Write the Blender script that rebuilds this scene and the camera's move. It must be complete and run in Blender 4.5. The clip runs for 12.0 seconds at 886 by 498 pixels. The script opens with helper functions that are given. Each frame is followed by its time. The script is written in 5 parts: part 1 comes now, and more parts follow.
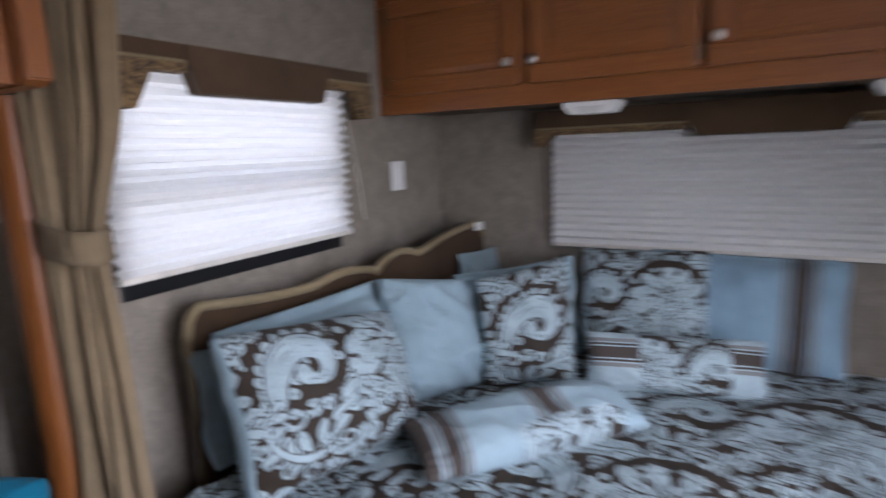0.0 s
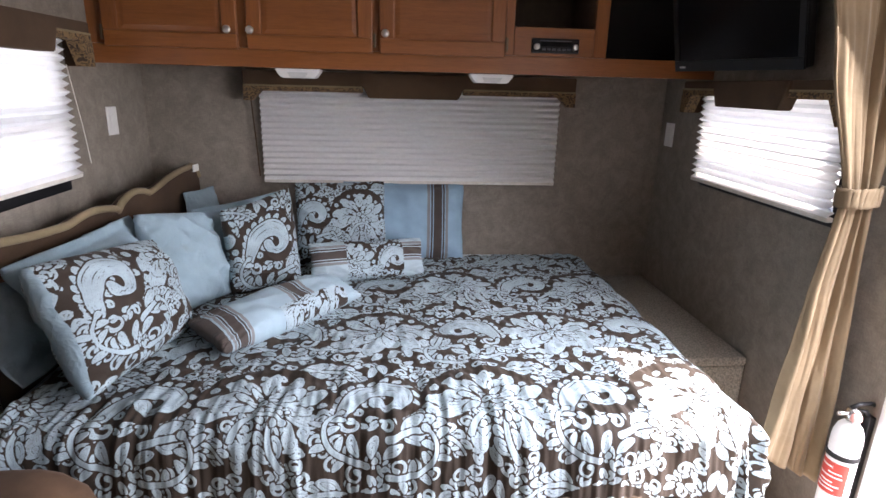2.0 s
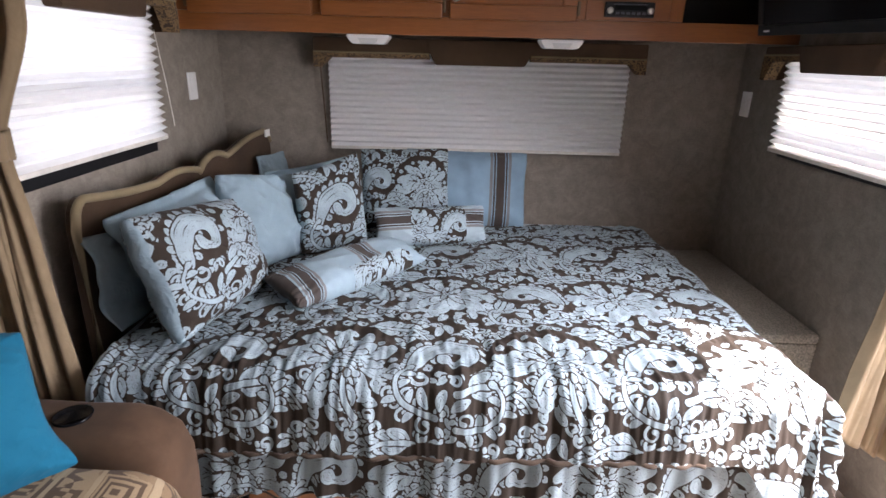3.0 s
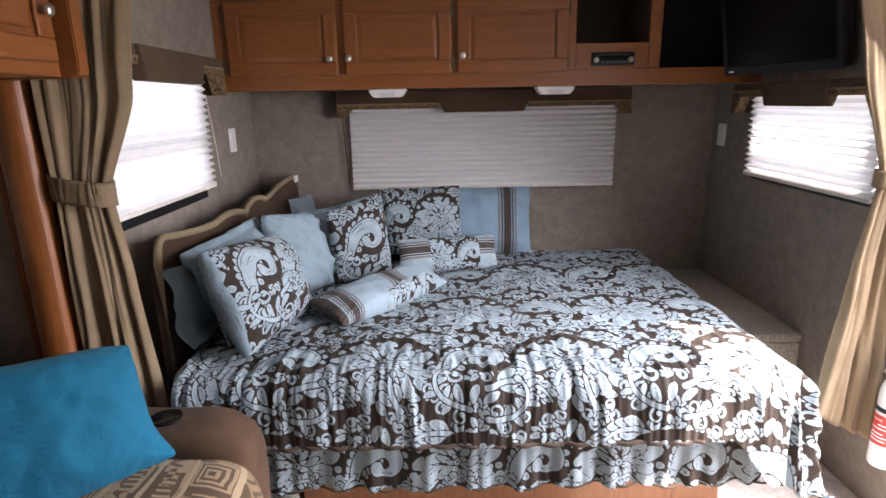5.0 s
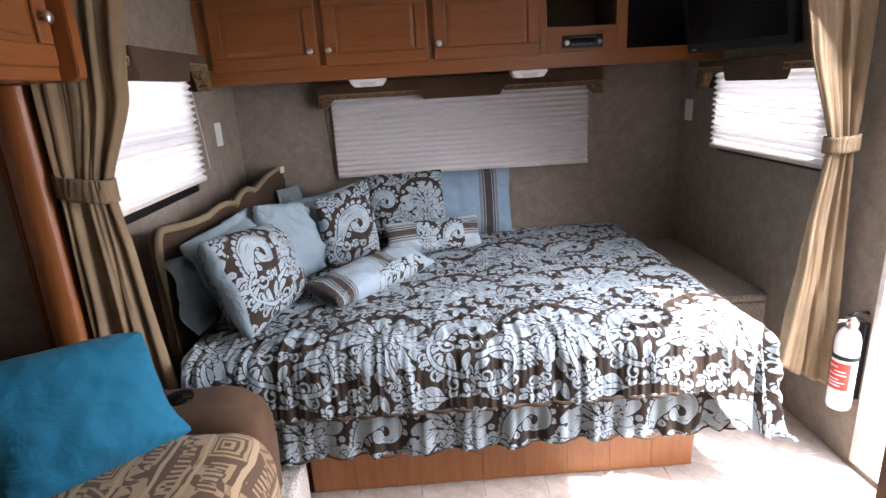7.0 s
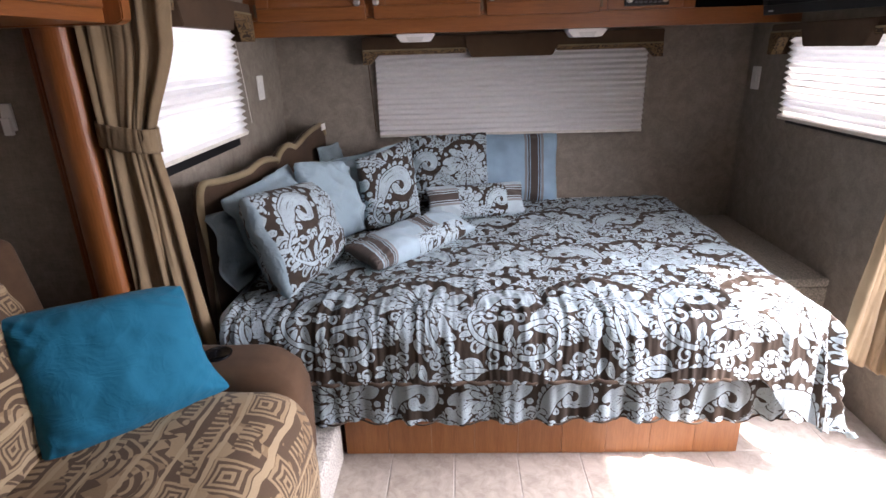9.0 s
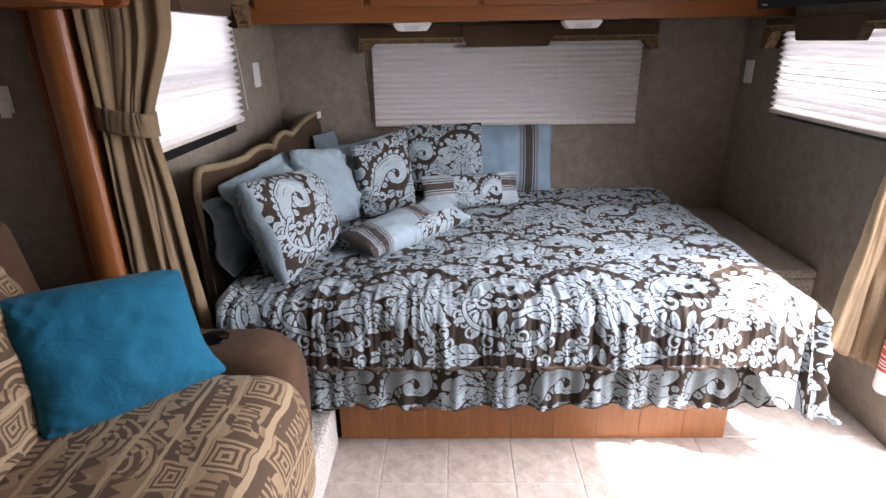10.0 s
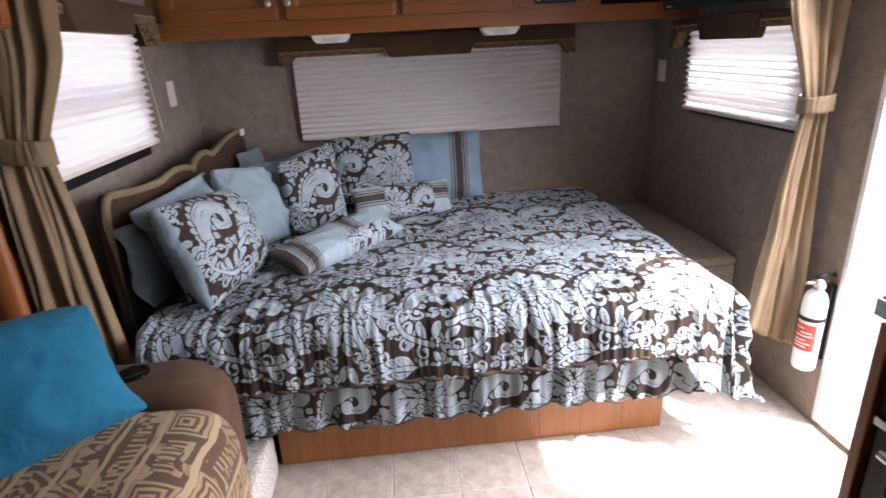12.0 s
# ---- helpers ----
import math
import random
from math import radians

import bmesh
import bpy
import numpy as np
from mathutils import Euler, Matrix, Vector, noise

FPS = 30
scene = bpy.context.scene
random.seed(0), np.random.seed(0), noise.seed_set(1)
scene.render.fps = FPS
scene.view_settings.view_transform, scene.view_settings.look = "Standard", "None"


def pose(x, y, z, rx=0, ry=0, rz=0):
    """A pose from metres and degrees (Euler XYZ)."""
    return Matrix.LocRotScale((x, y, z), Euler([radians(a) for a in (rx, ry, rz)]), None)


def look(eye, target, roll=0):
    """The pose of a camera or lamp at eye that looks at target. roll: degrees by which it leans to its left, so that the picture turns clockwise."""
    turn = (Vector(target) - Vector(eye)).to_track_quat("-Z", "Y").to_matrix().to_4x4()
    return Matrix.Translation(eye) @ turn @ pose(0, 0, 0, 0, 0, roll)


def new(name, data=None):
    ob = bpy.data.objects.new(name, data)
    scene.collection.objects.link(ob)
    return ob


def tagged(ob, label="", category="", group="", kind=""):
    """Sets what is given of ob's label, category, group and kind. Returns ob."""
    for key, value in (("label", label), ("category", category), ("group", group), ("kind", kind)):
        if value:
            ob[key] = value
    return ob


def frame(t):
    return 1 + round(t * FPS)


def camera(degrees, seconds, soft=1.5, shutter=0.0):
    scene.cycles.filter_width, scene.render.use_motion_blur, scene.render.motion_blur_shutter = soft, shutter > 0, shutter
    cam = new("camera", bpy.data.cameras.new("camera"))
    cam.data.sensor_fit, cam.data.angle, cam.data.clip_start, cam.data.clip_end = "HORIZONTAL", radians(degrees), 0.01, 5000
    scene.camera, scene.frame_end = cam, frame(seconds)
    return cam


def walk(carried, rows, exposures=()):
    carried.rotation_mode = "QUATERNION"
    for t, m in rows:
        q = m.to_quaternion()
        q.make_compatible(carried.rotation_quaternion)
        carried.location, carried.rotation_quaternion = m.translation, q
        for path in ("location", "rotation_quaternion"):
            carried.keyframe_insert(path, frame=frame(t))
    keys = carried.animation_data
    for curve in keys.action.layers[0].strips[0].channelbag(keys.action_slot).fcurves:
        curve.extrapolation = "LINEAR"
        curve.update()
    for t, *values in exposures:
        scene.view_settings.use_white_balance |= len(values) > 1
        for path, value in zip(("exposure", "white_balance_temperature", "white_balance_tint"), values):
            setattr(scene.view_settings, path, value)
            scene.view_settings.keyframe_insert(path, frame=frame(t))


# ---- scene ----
cam = camera(77.3, 12.0, shutter=0.5)
PATH = [
    (0, (1.145, -1.964, 1.236), (0.155, -0.263, 0.879), -2.2),
    (0.5, (1.315, -2.153, 1.228), (0.958, -0.209, 0.922), -0.2),
    (1, (1.318, -2.273, 1.263), (1.282, -0.298, 0.951), 0.7),
    (1.5, (1.137, -2.437, 1.26), (1.236, -0.528, 0.669), 3.0),
    (2, (1.071, -2.541, 1.304), (1.24, -0.63, 0.739), 1.5),
    (2.5, (1.029, -2.563, 1.27), (1.056, -0.657, 0.665), 1.0),
    (3, (1.018, -2.571, 1.281), (1.011, -0.682, 0.624), 1.5),
    (3.5, (1.056, -2.605, 1.29), (0.809, -0.698, 0.739), -2.8),
    (5.5, (0.921, -2.89, 1.3), (0.982, -0.958, 0.787), -0.5),
    (6, (0.924, -2.92, 1.309), (1.006, -0.992, 0.784), -0.7),
    (6.5, (0.934, -2.931, 1.31), (1.027, -1.01, 0.76), -2.9),
    (7, (0.928, -2.938, 1.303), (0.982, -1.02, 0.739), -3.3),
    (9, (0.887, -2.869, 1.287), (0.823, -0.989, 0.608), -1.7),
    (9.5, (0.874, -2.875, 1.282), (0.817, -1.004, 0.578), -0.5),
    (10, (0.88, -2.892, 1.28), (0.841, -1.021, 0.574), -0.9),
    (10.5, (0.89, -2.902, 1.283), (0.895, -1.016, 0.618), -1.5),
    (11, (0.907, -2.897, 1.284), (0.954, -1.008, 0.628), -2.1),
    (11.5, (0.908, -2.89, 1.286), (0.964, -1.007, 0.613), -2.3),
    (12, (0.938, -2.878, 1.281), (1.086, -1.005, 0.596), -2.9),
]
walk(cam, [(t, look(eye, target, roll)) for t, eye, target, roll in PATH],
     [(0.0, 1.75, 6080, 20), (0.5, 1.98, 6400, 22), (1.0, 2.18, 6500, 22), (2.5, 2.12, 6550, 22), (3.5, 2.04, 6600, 23), (5.5, 2.16, 6650, 24), (9.5, 2.10, 6720, 26), (12.0, 1.90, 6750, 26)])

# ---- light ----
world = bpy.data.worlds.new("sky")
scene.world = world
world.use_nodes = True
wt = world.node_tree
sky = wt.nodes.new("ShaderNodeTexSky")
sky.sky_type, sky.sun_disc = "NISHITA", False
sky.sun_elevation, sky.sun_rotation = radians(55.5), radians(121)
wt.links.new(sky.outputs[0], wt.nodes["Background"].inputs[0])
wt.nodes["Background"].inputs[1].default_value = 0.14

sun = new("sun", bpy.data.lights.new("sun", "SUN"))
sun.data.energy, sun.data.angle, sun.data.color = 5.0, radians(1.0), (1.0, 0.95, 0.87)
sun.matrix_world = look((4.0, -2.8, 3.7), (2.0, -1.6, 0.3))


def opening_lamp(name, eye, target, w, h, watts, color=(0.93, 0.97, 1.0), spread=170):
    lamp = new(name, bpy.data.lights.new(name, "AREA"))
    lamp.data.shape, lamp.data.size, lamp.data.size_y = "RECTANGLE", w, h
    lamp.data.energy, lamp.data.color, lamp.data.spread = watts, color, radians(spread)
    lamp.matrix_world = look(eye, target)
    return lamp


# ---- node helpers ----
class Ex:
    """Arithmetic on shader sockets."""
    def __init__(self, tree, sock):
        self.tree, self.sock = tree, sock

    def op(self, kind, *others):
        n = self.tree.nodes.new("ShaderNodeMath")
        n.operation = kind
        for k, v in enumerate((self, *others)):
            if isinstance(v, Ex):
                self.tree.links.new(v.sock, n.inputs[k])
            else:
                n.inputs[k].default_value = v
        return Ex(self.tree, n.outputs[0])

    def __add__(self, o): return self.op("ADD", o)
    def __sub__(self, o): return self.op("SUBTRACT", o)
    def __mul__(self, o): return self.op("MULTIPLY", o)
    def __truediv__(self, o): return self.op("DIVIDE", o)
    def less(self, o): return self.op("LESS_THAN", o)
    def more(self, o): return self.op("GREATER_THAN", o)
    def either(self, o): return self.op("MAXIMUM", o)
    def both(self, o): return self.op("MULTIPLY", o)
    def fract(self): return self.op("FRACT")
    def floor(self): return self.op("FLOOR")
    def cos(self): return self.op("COSINE")
    def sin(self): return self.op("SINE")
    def absolute(self): return self.op("ABSOLUTE")
    def inverse(self): return (self * -1.0) + 1.0


def length2(a, b):
    return ((a * a) + (b * b)).op("SQRT")


def material(name, rough=0.7, metal=0.0, color=(0.5, 0.5, 0.5)):
    m = bpy.data.materials.new(name)
    m.use_nodes = True
    b = m.node_tree.nodes["Principled BSDF"]
    b.inputs["Roughness"].default_value = rough
    b.inputs["Metallic"].default_value = metal
    b.inputs["Base Color"].default_value = (*color, 1)
    return m, m.node_tree, b


def coords(tree, kind="Object", scale=(1, 1, 1), turn=(0, 0, 0)):
    if kind == "UV":
        src = tree.nodes.new("ShaderNodeUVMap").outputs[0]
    else:
        src = tree.nodes.new("ShaderNodeTexCoord").outputs[kind]
    mp = tree.nodes.new("ShaderNodeMapping")
    mp.inputs["Scale"].default_value = scale
    mp.inputs["Rotation"].default_value = [radians(a) for a in turn]
    tree.links.new(src, mp.inputs[0])
    return mp.outputs[0]


def noise_tex(tree, vec, scale, detail=4, rough=0.6, distort=0.0):
    n = tree.nodes.new("ShaderNodeTexNoise")
    n.inputs["Scale"].default_value, n.inputs["Detail"].default_value = scale, detail
    n.inputs["Roughness"].default_value, n.inputs["Distortion"].default_value = rough, distort
    tree.links.new(vec, n.inputs["Vector"])
    return n.outputs["Fac"]


def ramp(tree, fac, stops):
    n = tree.nodes.new("ShaderNodeValToRGB")
    el = n.color_ramp.elements
    while len(el) < len(stops):
        el.new(0.5)
    for e, (p, c) in zip(el, stops):
        e.position, e.color = p, (*c, 1)
    tree.links.new(fac, n.inputs[0])
    return n.outputs[0]


def mix(tree, fac, a, b, blend="MIX"):
    n = tree.nodes.new("ShaderNodeMix")
    n.data_type, n.blend_type = "RGBA", blend
    for k, v in ((0, fac), (6, a), (7, b)):
        if isinstance(v, Ex):
            v = v.sock
        if isinstance(v, (int, float)):
            n.inputs[k].default_value = v
        elif isinstance(v, tuple):
            n.inputs[k].default_value = (*v, 1)
        else:
            tree.links.new(v, n.inputs[k])
    return n.outputs[2]


def bump(tree, bsdf, height, strength, dist=0.005):
    n = tree.nodes.new("ShaderNodeBump")
    n.inputs["Strength"].default_value, n.inputs["Distance"].default_value = strength, dist
    tree.links.new(height.sock if isinstance(height, Ex) else height, n.inputs["Height"])
    tree.links.new(n.outputs[0], bsdf.inputs["Normal"])


# ---- materials ----
def plain(name, color, rough=0.6, metal=0.0, vary=0.12, scale=30, relief=0.0):
    m, t, b = material(name, rough, metal, color)
    v = coords(t)
    f = noise_tex(t, v, scale)
    lo = tuple(c * (1 - vary) for c in color)
    hi = tuple(min(1, c * (1 + vary)) for c in color)
    t.links.new(ramp(t, f, [(0.3, lo), (0.7, hi)]), b.inputs["Base Color"])
    if relief:
        bump(t, b, noise_tex(t, v, scale * 6), relief)
    return m


def wood(name, dark, light, along="X", rough=0.38):
    m, t, b = material(name, rough)
    s = {"X": (1.6, 26, 26), "Z": (26, 26, 1.6), "Y": (26, 1.6, 26)}[along]
    v = coords(t, "Object", s)
    broad = noise_tex(t, v, 1.6, 5, 0.6, 1.2)
    fine = noise_tex(t, coords(t, "Object", tuple(k * 4 for k in s)), 3.0, 4, 0.7)
    c = ramp(t, broad, [(0.3, dark), (0.7, light)])
    c = mix(t, 0.36, c, ramp(t, fine, [(0.35, tuple(k * 0.7 for k in dark)), (0.65, light)]))
    t.links.new(c, b.inputs["Base Color"])
    bump(t, b, fine, 0.12, 0.002)
    b.inputs["Coat Weight"].default_value = 0.15
    b.inputs["Coat Roughness"].default_value = 0.3
    return m


def wallpaper(name):
    m, t, b = material(name, 0.75)
    big = noise_tex(t, coords(t), 17, 8, 0.72, 0.5)
    weave = noise_tex(t, coords(t, "Object", (40, 40, 260)), 1.0, 3)
    weave2 = noise_tex(t, coords(t, "Object", (260, 260, 40)), 1.0, 3)
    w = Ex(t, weave) + Ex(t, weave2)
    c = ramp(t, big, [(0.38, (0.167, 0.14, 0.112)), (0.5, (0.226, 0.194, 0.157)), (0.63, (0.302, 0.262, 0.217))])
    c = mix(t, 0.5, c, ramp(t, (w * 0.5).sock, [(0.35, (0.171, 0.144, 0.116)), (0.65, (0.298, 0.258, 0.214))]))
    t.links.new(c, b.inputs["Base Color"])
    bump(t, b, w, 0.3, 0.003)
    return m


def fabric(name, color, vary=0.15, rough=0.9, thread=700, sheen=0.2, crumple=0.0):
    m, t, b = material(name, rough)
    v = coords(t)
    f = noise_tex(t, v, 7, 5)
    w = Ex(t, noise_tex(t, v, thread, 2))
    c = ramp(t, f, [(0.3, tuple(k * (1 - vary) for k in color)), (0.7, tuple(min(1, k * (1 + vary)) for k in color))])
    t.links.new(c, b.inputs["Base Color"])
    b.inputs["Sheen Weight"].default_value = sheen * 0.3
    b.inputs["Specular IOR Level"].default_value = 0.2
    if crumple:
        # soft creases, as sharp ridges in a stretched noise
        n1 = (Ex(t, noise_tex(t, coords(t, "Object", (9, 16, 12), (20, 35, 0)), 1.0, 3, 0.55, 0.8)) - 0.5).absolute()
        n2 = (Ex(t, noise_tex(t, coords(t, "Object", (30, 17, 22), (0, 15, 40)), 1.0, 2, 0.5, 0.5)) - 0.5).absolute()
        bump(t, b, n1 * -3.0 + n2 * -1.0 + w * 0.05, crumple, 0.008)
    else:
        bump(t, b, w, 0.25, 0.002)
    return m


BROWN = (0.031, 0.0225, 0.017)
PALE = (0.295, 0.37, 0.405)
GREYISH = (0.25, 0.275, 0.29)


class Motif:
    """One repeat of the damask drawing, as a field over a plane: above zero pale thread, below zero brown."""
    TX, TY, STEP = 0.54, 0.80, 0.0018

    def __init__(self):
        self.nx, self.ny = round(self.TX / self.STEP), round(self.TY / self.STEP)
        self.field = np.full((self.ny, self.nx), -0.006, np.float32)

    def near(self, pts, widths, reach):
        """The cells round a stroke, and how deep each lies inside it."""
        pts, widths = np.asarray(pts, np.float32), np.asarray(widths, np.float32)
        r = float(widths.max()) + reach
        i0, j0 = np.floor((pts.min(0) - r) / self.STEP).astype(int)
        i1, j1 = np.ceil((pts.max(0) + r) / self.STEP).astype(int)
        ii, jj = np.arange(i0, i1 + 1), np.arange(j0, j1 + 1)
        gx, gy = np.meshgrid(ii * self.STEP, jj * self.STEP)
        d = np.full(gx.shape, -1.0, np.float32)
        for (x, y), w in zip(pts, widths):
            np.maximum(d, w - np.hypot(gx - x, gy - y), out=d)
        return np.ix_(jj % self.ny, ii % self.nx), d

    def paint(self, pts, widths, halo=0.0030):
        cell, d = self.near(pts, widths, halo)
        old = self.field[cell]
        self.field[cell] = np.where(d > -halo, np.maximum(d, -0.006), old)

    def bare(self, pts, widths, margin=0.011):
        """Clears the ground round a figure."""
        cell, d = self.near(pts, widths, margin)
        self.field[cell] = np.where(d > -margin, -0.006, self.field[cell])

    def etch(self, pts, width=0.0017):
        cell, d = self.near(pts, np.full(len(pts), width), 0.004)
        self.field[cell] = np.minimum(self.field[cell], -d)

    @staticmethod
    def curve(x, y, ang, long, turn, power=2.0, n=28):
        """A line that bends more and more, like a tendril."""
        out = []
        for k in range(n + 1):
            out.append((x, y))
            th = ang + turn * ((k + 0.5) / n) ** power
            x, y = x + math.cos(th) * long / n, y + math.sin(th) * long / n
        return out

    def tendril(self, x, y, ang, long, turn, w=0.0042, ball=0.0075):
        p = self.curve(x, y, ang, long, turn, 1.6, 34)
        wd = [w * (1.15 - 0.55 * k / 34) for k in range(35)]
        for k in range(3):
            wd[34 - k] = ball
        self.paint(p, wd, 0.0034)

    def petal(self, x, y, ang, long, wide, turn=0.0, veins=1, blunt=0.62):
        n = 16
        p = self.curve(x, y, ang, long, turn, 1.0, n)
        wd = [wide * (0.25 + 0.75 * math.sin(math.pi * (k / n) ** (1.0 / blunt * 0.72)) ** 0.8) for k in range(n + 1)]
        self.paint(p, wd)
        if veins:
            self.etch(p[2:10], 0.0015)
        if veins > 1:
            for side in (-1, 1):
                self.etch(self.curve(x + 0.3 * long * math.cos(ang), y + 0.3 * long * math.sin(ang), ang + side * 0.35, long * 0.42, -side * 0.4, 1.0, 8), 0.0014)

    def spray(self, x, y, ang, long, turn, pairs=5, wide=0.011, m=1):
        """A feathered leaf: a bowed rib with lobes on both sides and a curl at its tip."""
        p = self.curve(x, y, ang, long, turn * m, 1.4, 30)
        for k in range(pairs, 0, -1):
            i = int(4 + 24 * (k - 0.6) / pairs)
            th = math.atan2(p[i][1] - p[i - 2][1], p[i][0] - p[i - 2][0])
            size = long * (0.34 - 0.17 * k / pairs)
            for side in (-1, 1):
                self.petal(p[i][0], p[i][1], th + side * 0.85, size, wide * (1.15 - 0.5 * k / pairs), -side * 0.9, 0)
        self.paint(p, [0.0085 - 0.005 * k / 30 for k in range(31)], 0.0026)
        self.etch(p[2:26], 0.0013)

    def scroll(self, x, y, ang, long, turn, m, shoots=6):
        """A winding stem with curls to both sides of it and a leaf bud at its foot."""
        p = self.curve(x, y, ang, long, turn * m, 1.5, 36)
        for k in range(shoots, 0, -1):
            i = int(2 + 30 * (k - 0.5) / shoots)
            th = math.atan2(p[i + 1][1] - p[i - 1][1], p[i + 1][0] - p[i - 1][0])
            side = 1 if k % 2 else -1
            self.tendril(p[i][0], p[i][1], th + side * 0.7, long * (0.50 - 0.22 * k / shoots), side * 5.6, 0.0041, 0.0068)
            self.petal(p[i][0], p[i][1], th - side * 0.75, long * 0.20, 0.009, -side * 0.8, 0)
        wd = [0.0085 - 0.0045 * k / 36 for k in range(37)]
        wd[-2:] = [0.008, 0.009]
        self.paint(p, wd, 0.003)
        self.etch(p[2:26], 0.0012)

    def paisley(self, x, y, ang, size, m):
        """A curled drop with a scalloped back, an inner line and tendrils in its bend."""
        n = 52
        p = self.curve(x, y, ang, size * 2.9, 6.0 * m, 2.1, n)
        wd = [size * (0.06 + 0.19 * math.sin(math.pi * min(1.0, 0.06 + 0.96 * k / n)) ** 1.2) for k in range(n + 1)]
        wd[-4:] = [size * 0.12, size * 0.14, size * 0.15, size * 0.14]
        th = [math.atan2(p[min(k + 1, n)][1] - p[max(k - 1, 0)][1], p[min(k + 1, n)][0] - p[max(k - 1, 0)][0]) for k in range(n + 1)]
        self.bare(p, [w + size * 0.16 for w in wd])
        for k in range(1, n - 14, 3):
            o = th[k] - m * math.pi / 2
            r = wd[k]
            self.petal(p[k][0] + r * 0.6 * math.cos(o), p[k][1] + r * 0.6 * math.sin(o), o + m * 0.3, r * 0.5 + size * 0.15, size * 0.088, m * 0.5, 1)
        for k in range(8, n - 20, 6):
            i = th[k] + m * math.pi / 2
            self.tendril(p[k][0] + wd[k] * math.cos(i), p[k][1] + wd[k] * math.sin(i), i - m * 0.5, size * 0.42, m * 5.2, 0.0040, 0.0062)
        self.paint(p, wd, 0.004)
        for off, first, last in ((0.42, 5, n - 8), (-0.30, 9, n - 16)):
            self.etch([(p[k][0] + off * wd[k] * math.cos(th[k] + m * math.pi / 2), p[k][1] + off * wd[k] * math.sin(th[k] + m * math.pi / 2)) for k in range(first, last)], 0.0015)
        self.tendril(p[0][0], p[0][1], ang + math.pi - 0.4 * m, size * 0.8, -m * 5.0, 0.0060, 0.0095)

    def flower(self, x, y, size, m):
        """A full blossom: broad petals below, a fan of narrow ones above, a small heart."""
        self.bare([(x + 0.32 * size * math.cos(a), y + 0.25 * size * math.sin(a)) for a in (0, 1, 2, 3, 4, 5)], [size * 0.68] * 6)
        for ring, (count, reach, wide, off, long) in enumerate(((9, 0.34, 0.34, 0.2, 0.62), (8, 0.26, 0.25, 0.5, 0.46), (7, 0.13, 0.16, 0.1, 0.36), (5, 0.03, 0.10, 0.4, 0.22))):
            for k in range(count):
                a = m * (2 * math.pi * (k + off) / count)
                low = 1.0 - 0.22 * math.sin(a)
                rr, wd = size * reach * 0.9, size * wide * 0.5 * low
                cx, cy = x + 1.18 * rr * math.cos(a), y + 0.92 * rr * math.sin(a)
                self.petal(cx, cy, a + 0.15 * m, size * long * low, wd, 0.5 * m * math.sin(3 * a + ring), 2 if ring < 2 else 1)
                if ring < 2:
                    tip = size * long * low * 0.93
                    for side in (-0.5, 0.5):
                        self.paint([(cx + tip * math.cos(a + side * 0.7), cy + tip * math.sin(a + side * 0.7))], [wd * 0.52], 0.0)
        self.paint([(x, y)], [size * 0.075])
        self.etch([(x, y)], 0.004)

    def draw(self):
        """The great figures, then once more over small curls and buds set where the ground was bare."""
        self.figures()
        kx, ky = np.fft.fftfreq(self.nx), np.fft.fftfreq(self.ny)
        blur = np.exp(-2 * (math.pi * 0.021 / self.STEP) ** 2 * (kx[None, :] ** 2 + ky[:, None] ** 2))
        full = np.real(np.fft.ifft2(np.fft.fft2((self.field > 0).astype(float)) * blur))
        spots = []
        for k in range(40):
            j, i = np.unravel_index(np.argmin(full), full.shape)
            if full[j, i] > 0.25:
                break
            spots.append((i * self.STEP, j * self.STEP))
            gx = (np.arange(self.nx) - i + self.nx / 2) % self.nx - self.nx / 2
            gy = (np.arange(self.ny) - j + self.ny / 2) % self.ny - self.ny / 2
            full += 0.55 * np.exp(-(gx[None, :] ** 2 + gy[:, None] ** 2) * self.STEP ** 2 / (2 * 0.024 ** 2))
        self.field[:] = -0.006
        for k, (x, y) in enumerate(spots):
            a, side = 2.4 * k, 1 if k % 2 else -1
            for d in (-0.8, 0.0, 0.8):
                self.petal(x, y, a + d, 0.036, 0.0095, 0.4 * side, 1)
            self.tendril(x, y, a + 2.3, 0.075, 5.6 * side, 0.0042, 0.0068)
            self.tendril(x, y, a + 3.7, 0.070, -5.6 * side, 0.0042, 0.0068)
        self.figures()
        # a thin inner outline in the broader figures
        self.field = np.minimum(self.field, np.abs(self.field - 0.0088) - 0.0010)
        return self

    def figures(self):
        for row in (0, 1):
            m = 1 if row == 0 else -1
            ox, oy = row * self.TX / 2, row * self.TY / 2
            # feathered sprays, winding stems and buds between the rows
            def way(v):
                return v if m > 0 else math.pi - v
            for sx, sy, sa, sl, st, n, w in ((-0.03, 0.275, 2.75, 0.20, 1.5, 6, 0.015), (0.05, 0.135, 0.30, 0.20, -1.3, 6, 0.015), (0.21, 0.215, 1.0, 0.17, 1.4, 5, 0.014),
                                             (-0.15, -0.125, 2.2, 0.16, -1.2, 5, 0.014)):
                self.spray(ox + sx * m, oy + sy, way(sa), sl, st, n, w, m)
            for sx, sy, sa, sl, st, n in ((0.02, 0.215, 0.15, 0.21, 2.6, 7), (-0.03, 0.190, 3.3, 0.20, -2.8, 7), (0.11, -0.115, -0.5, 0.16, 2.4, 5), (-0.22, 0.285, 1.9, 0.15, 2.4, 5)):
                self.scroll(ox + sx * m, oy + sy, way(sa), sl, st, m, n)
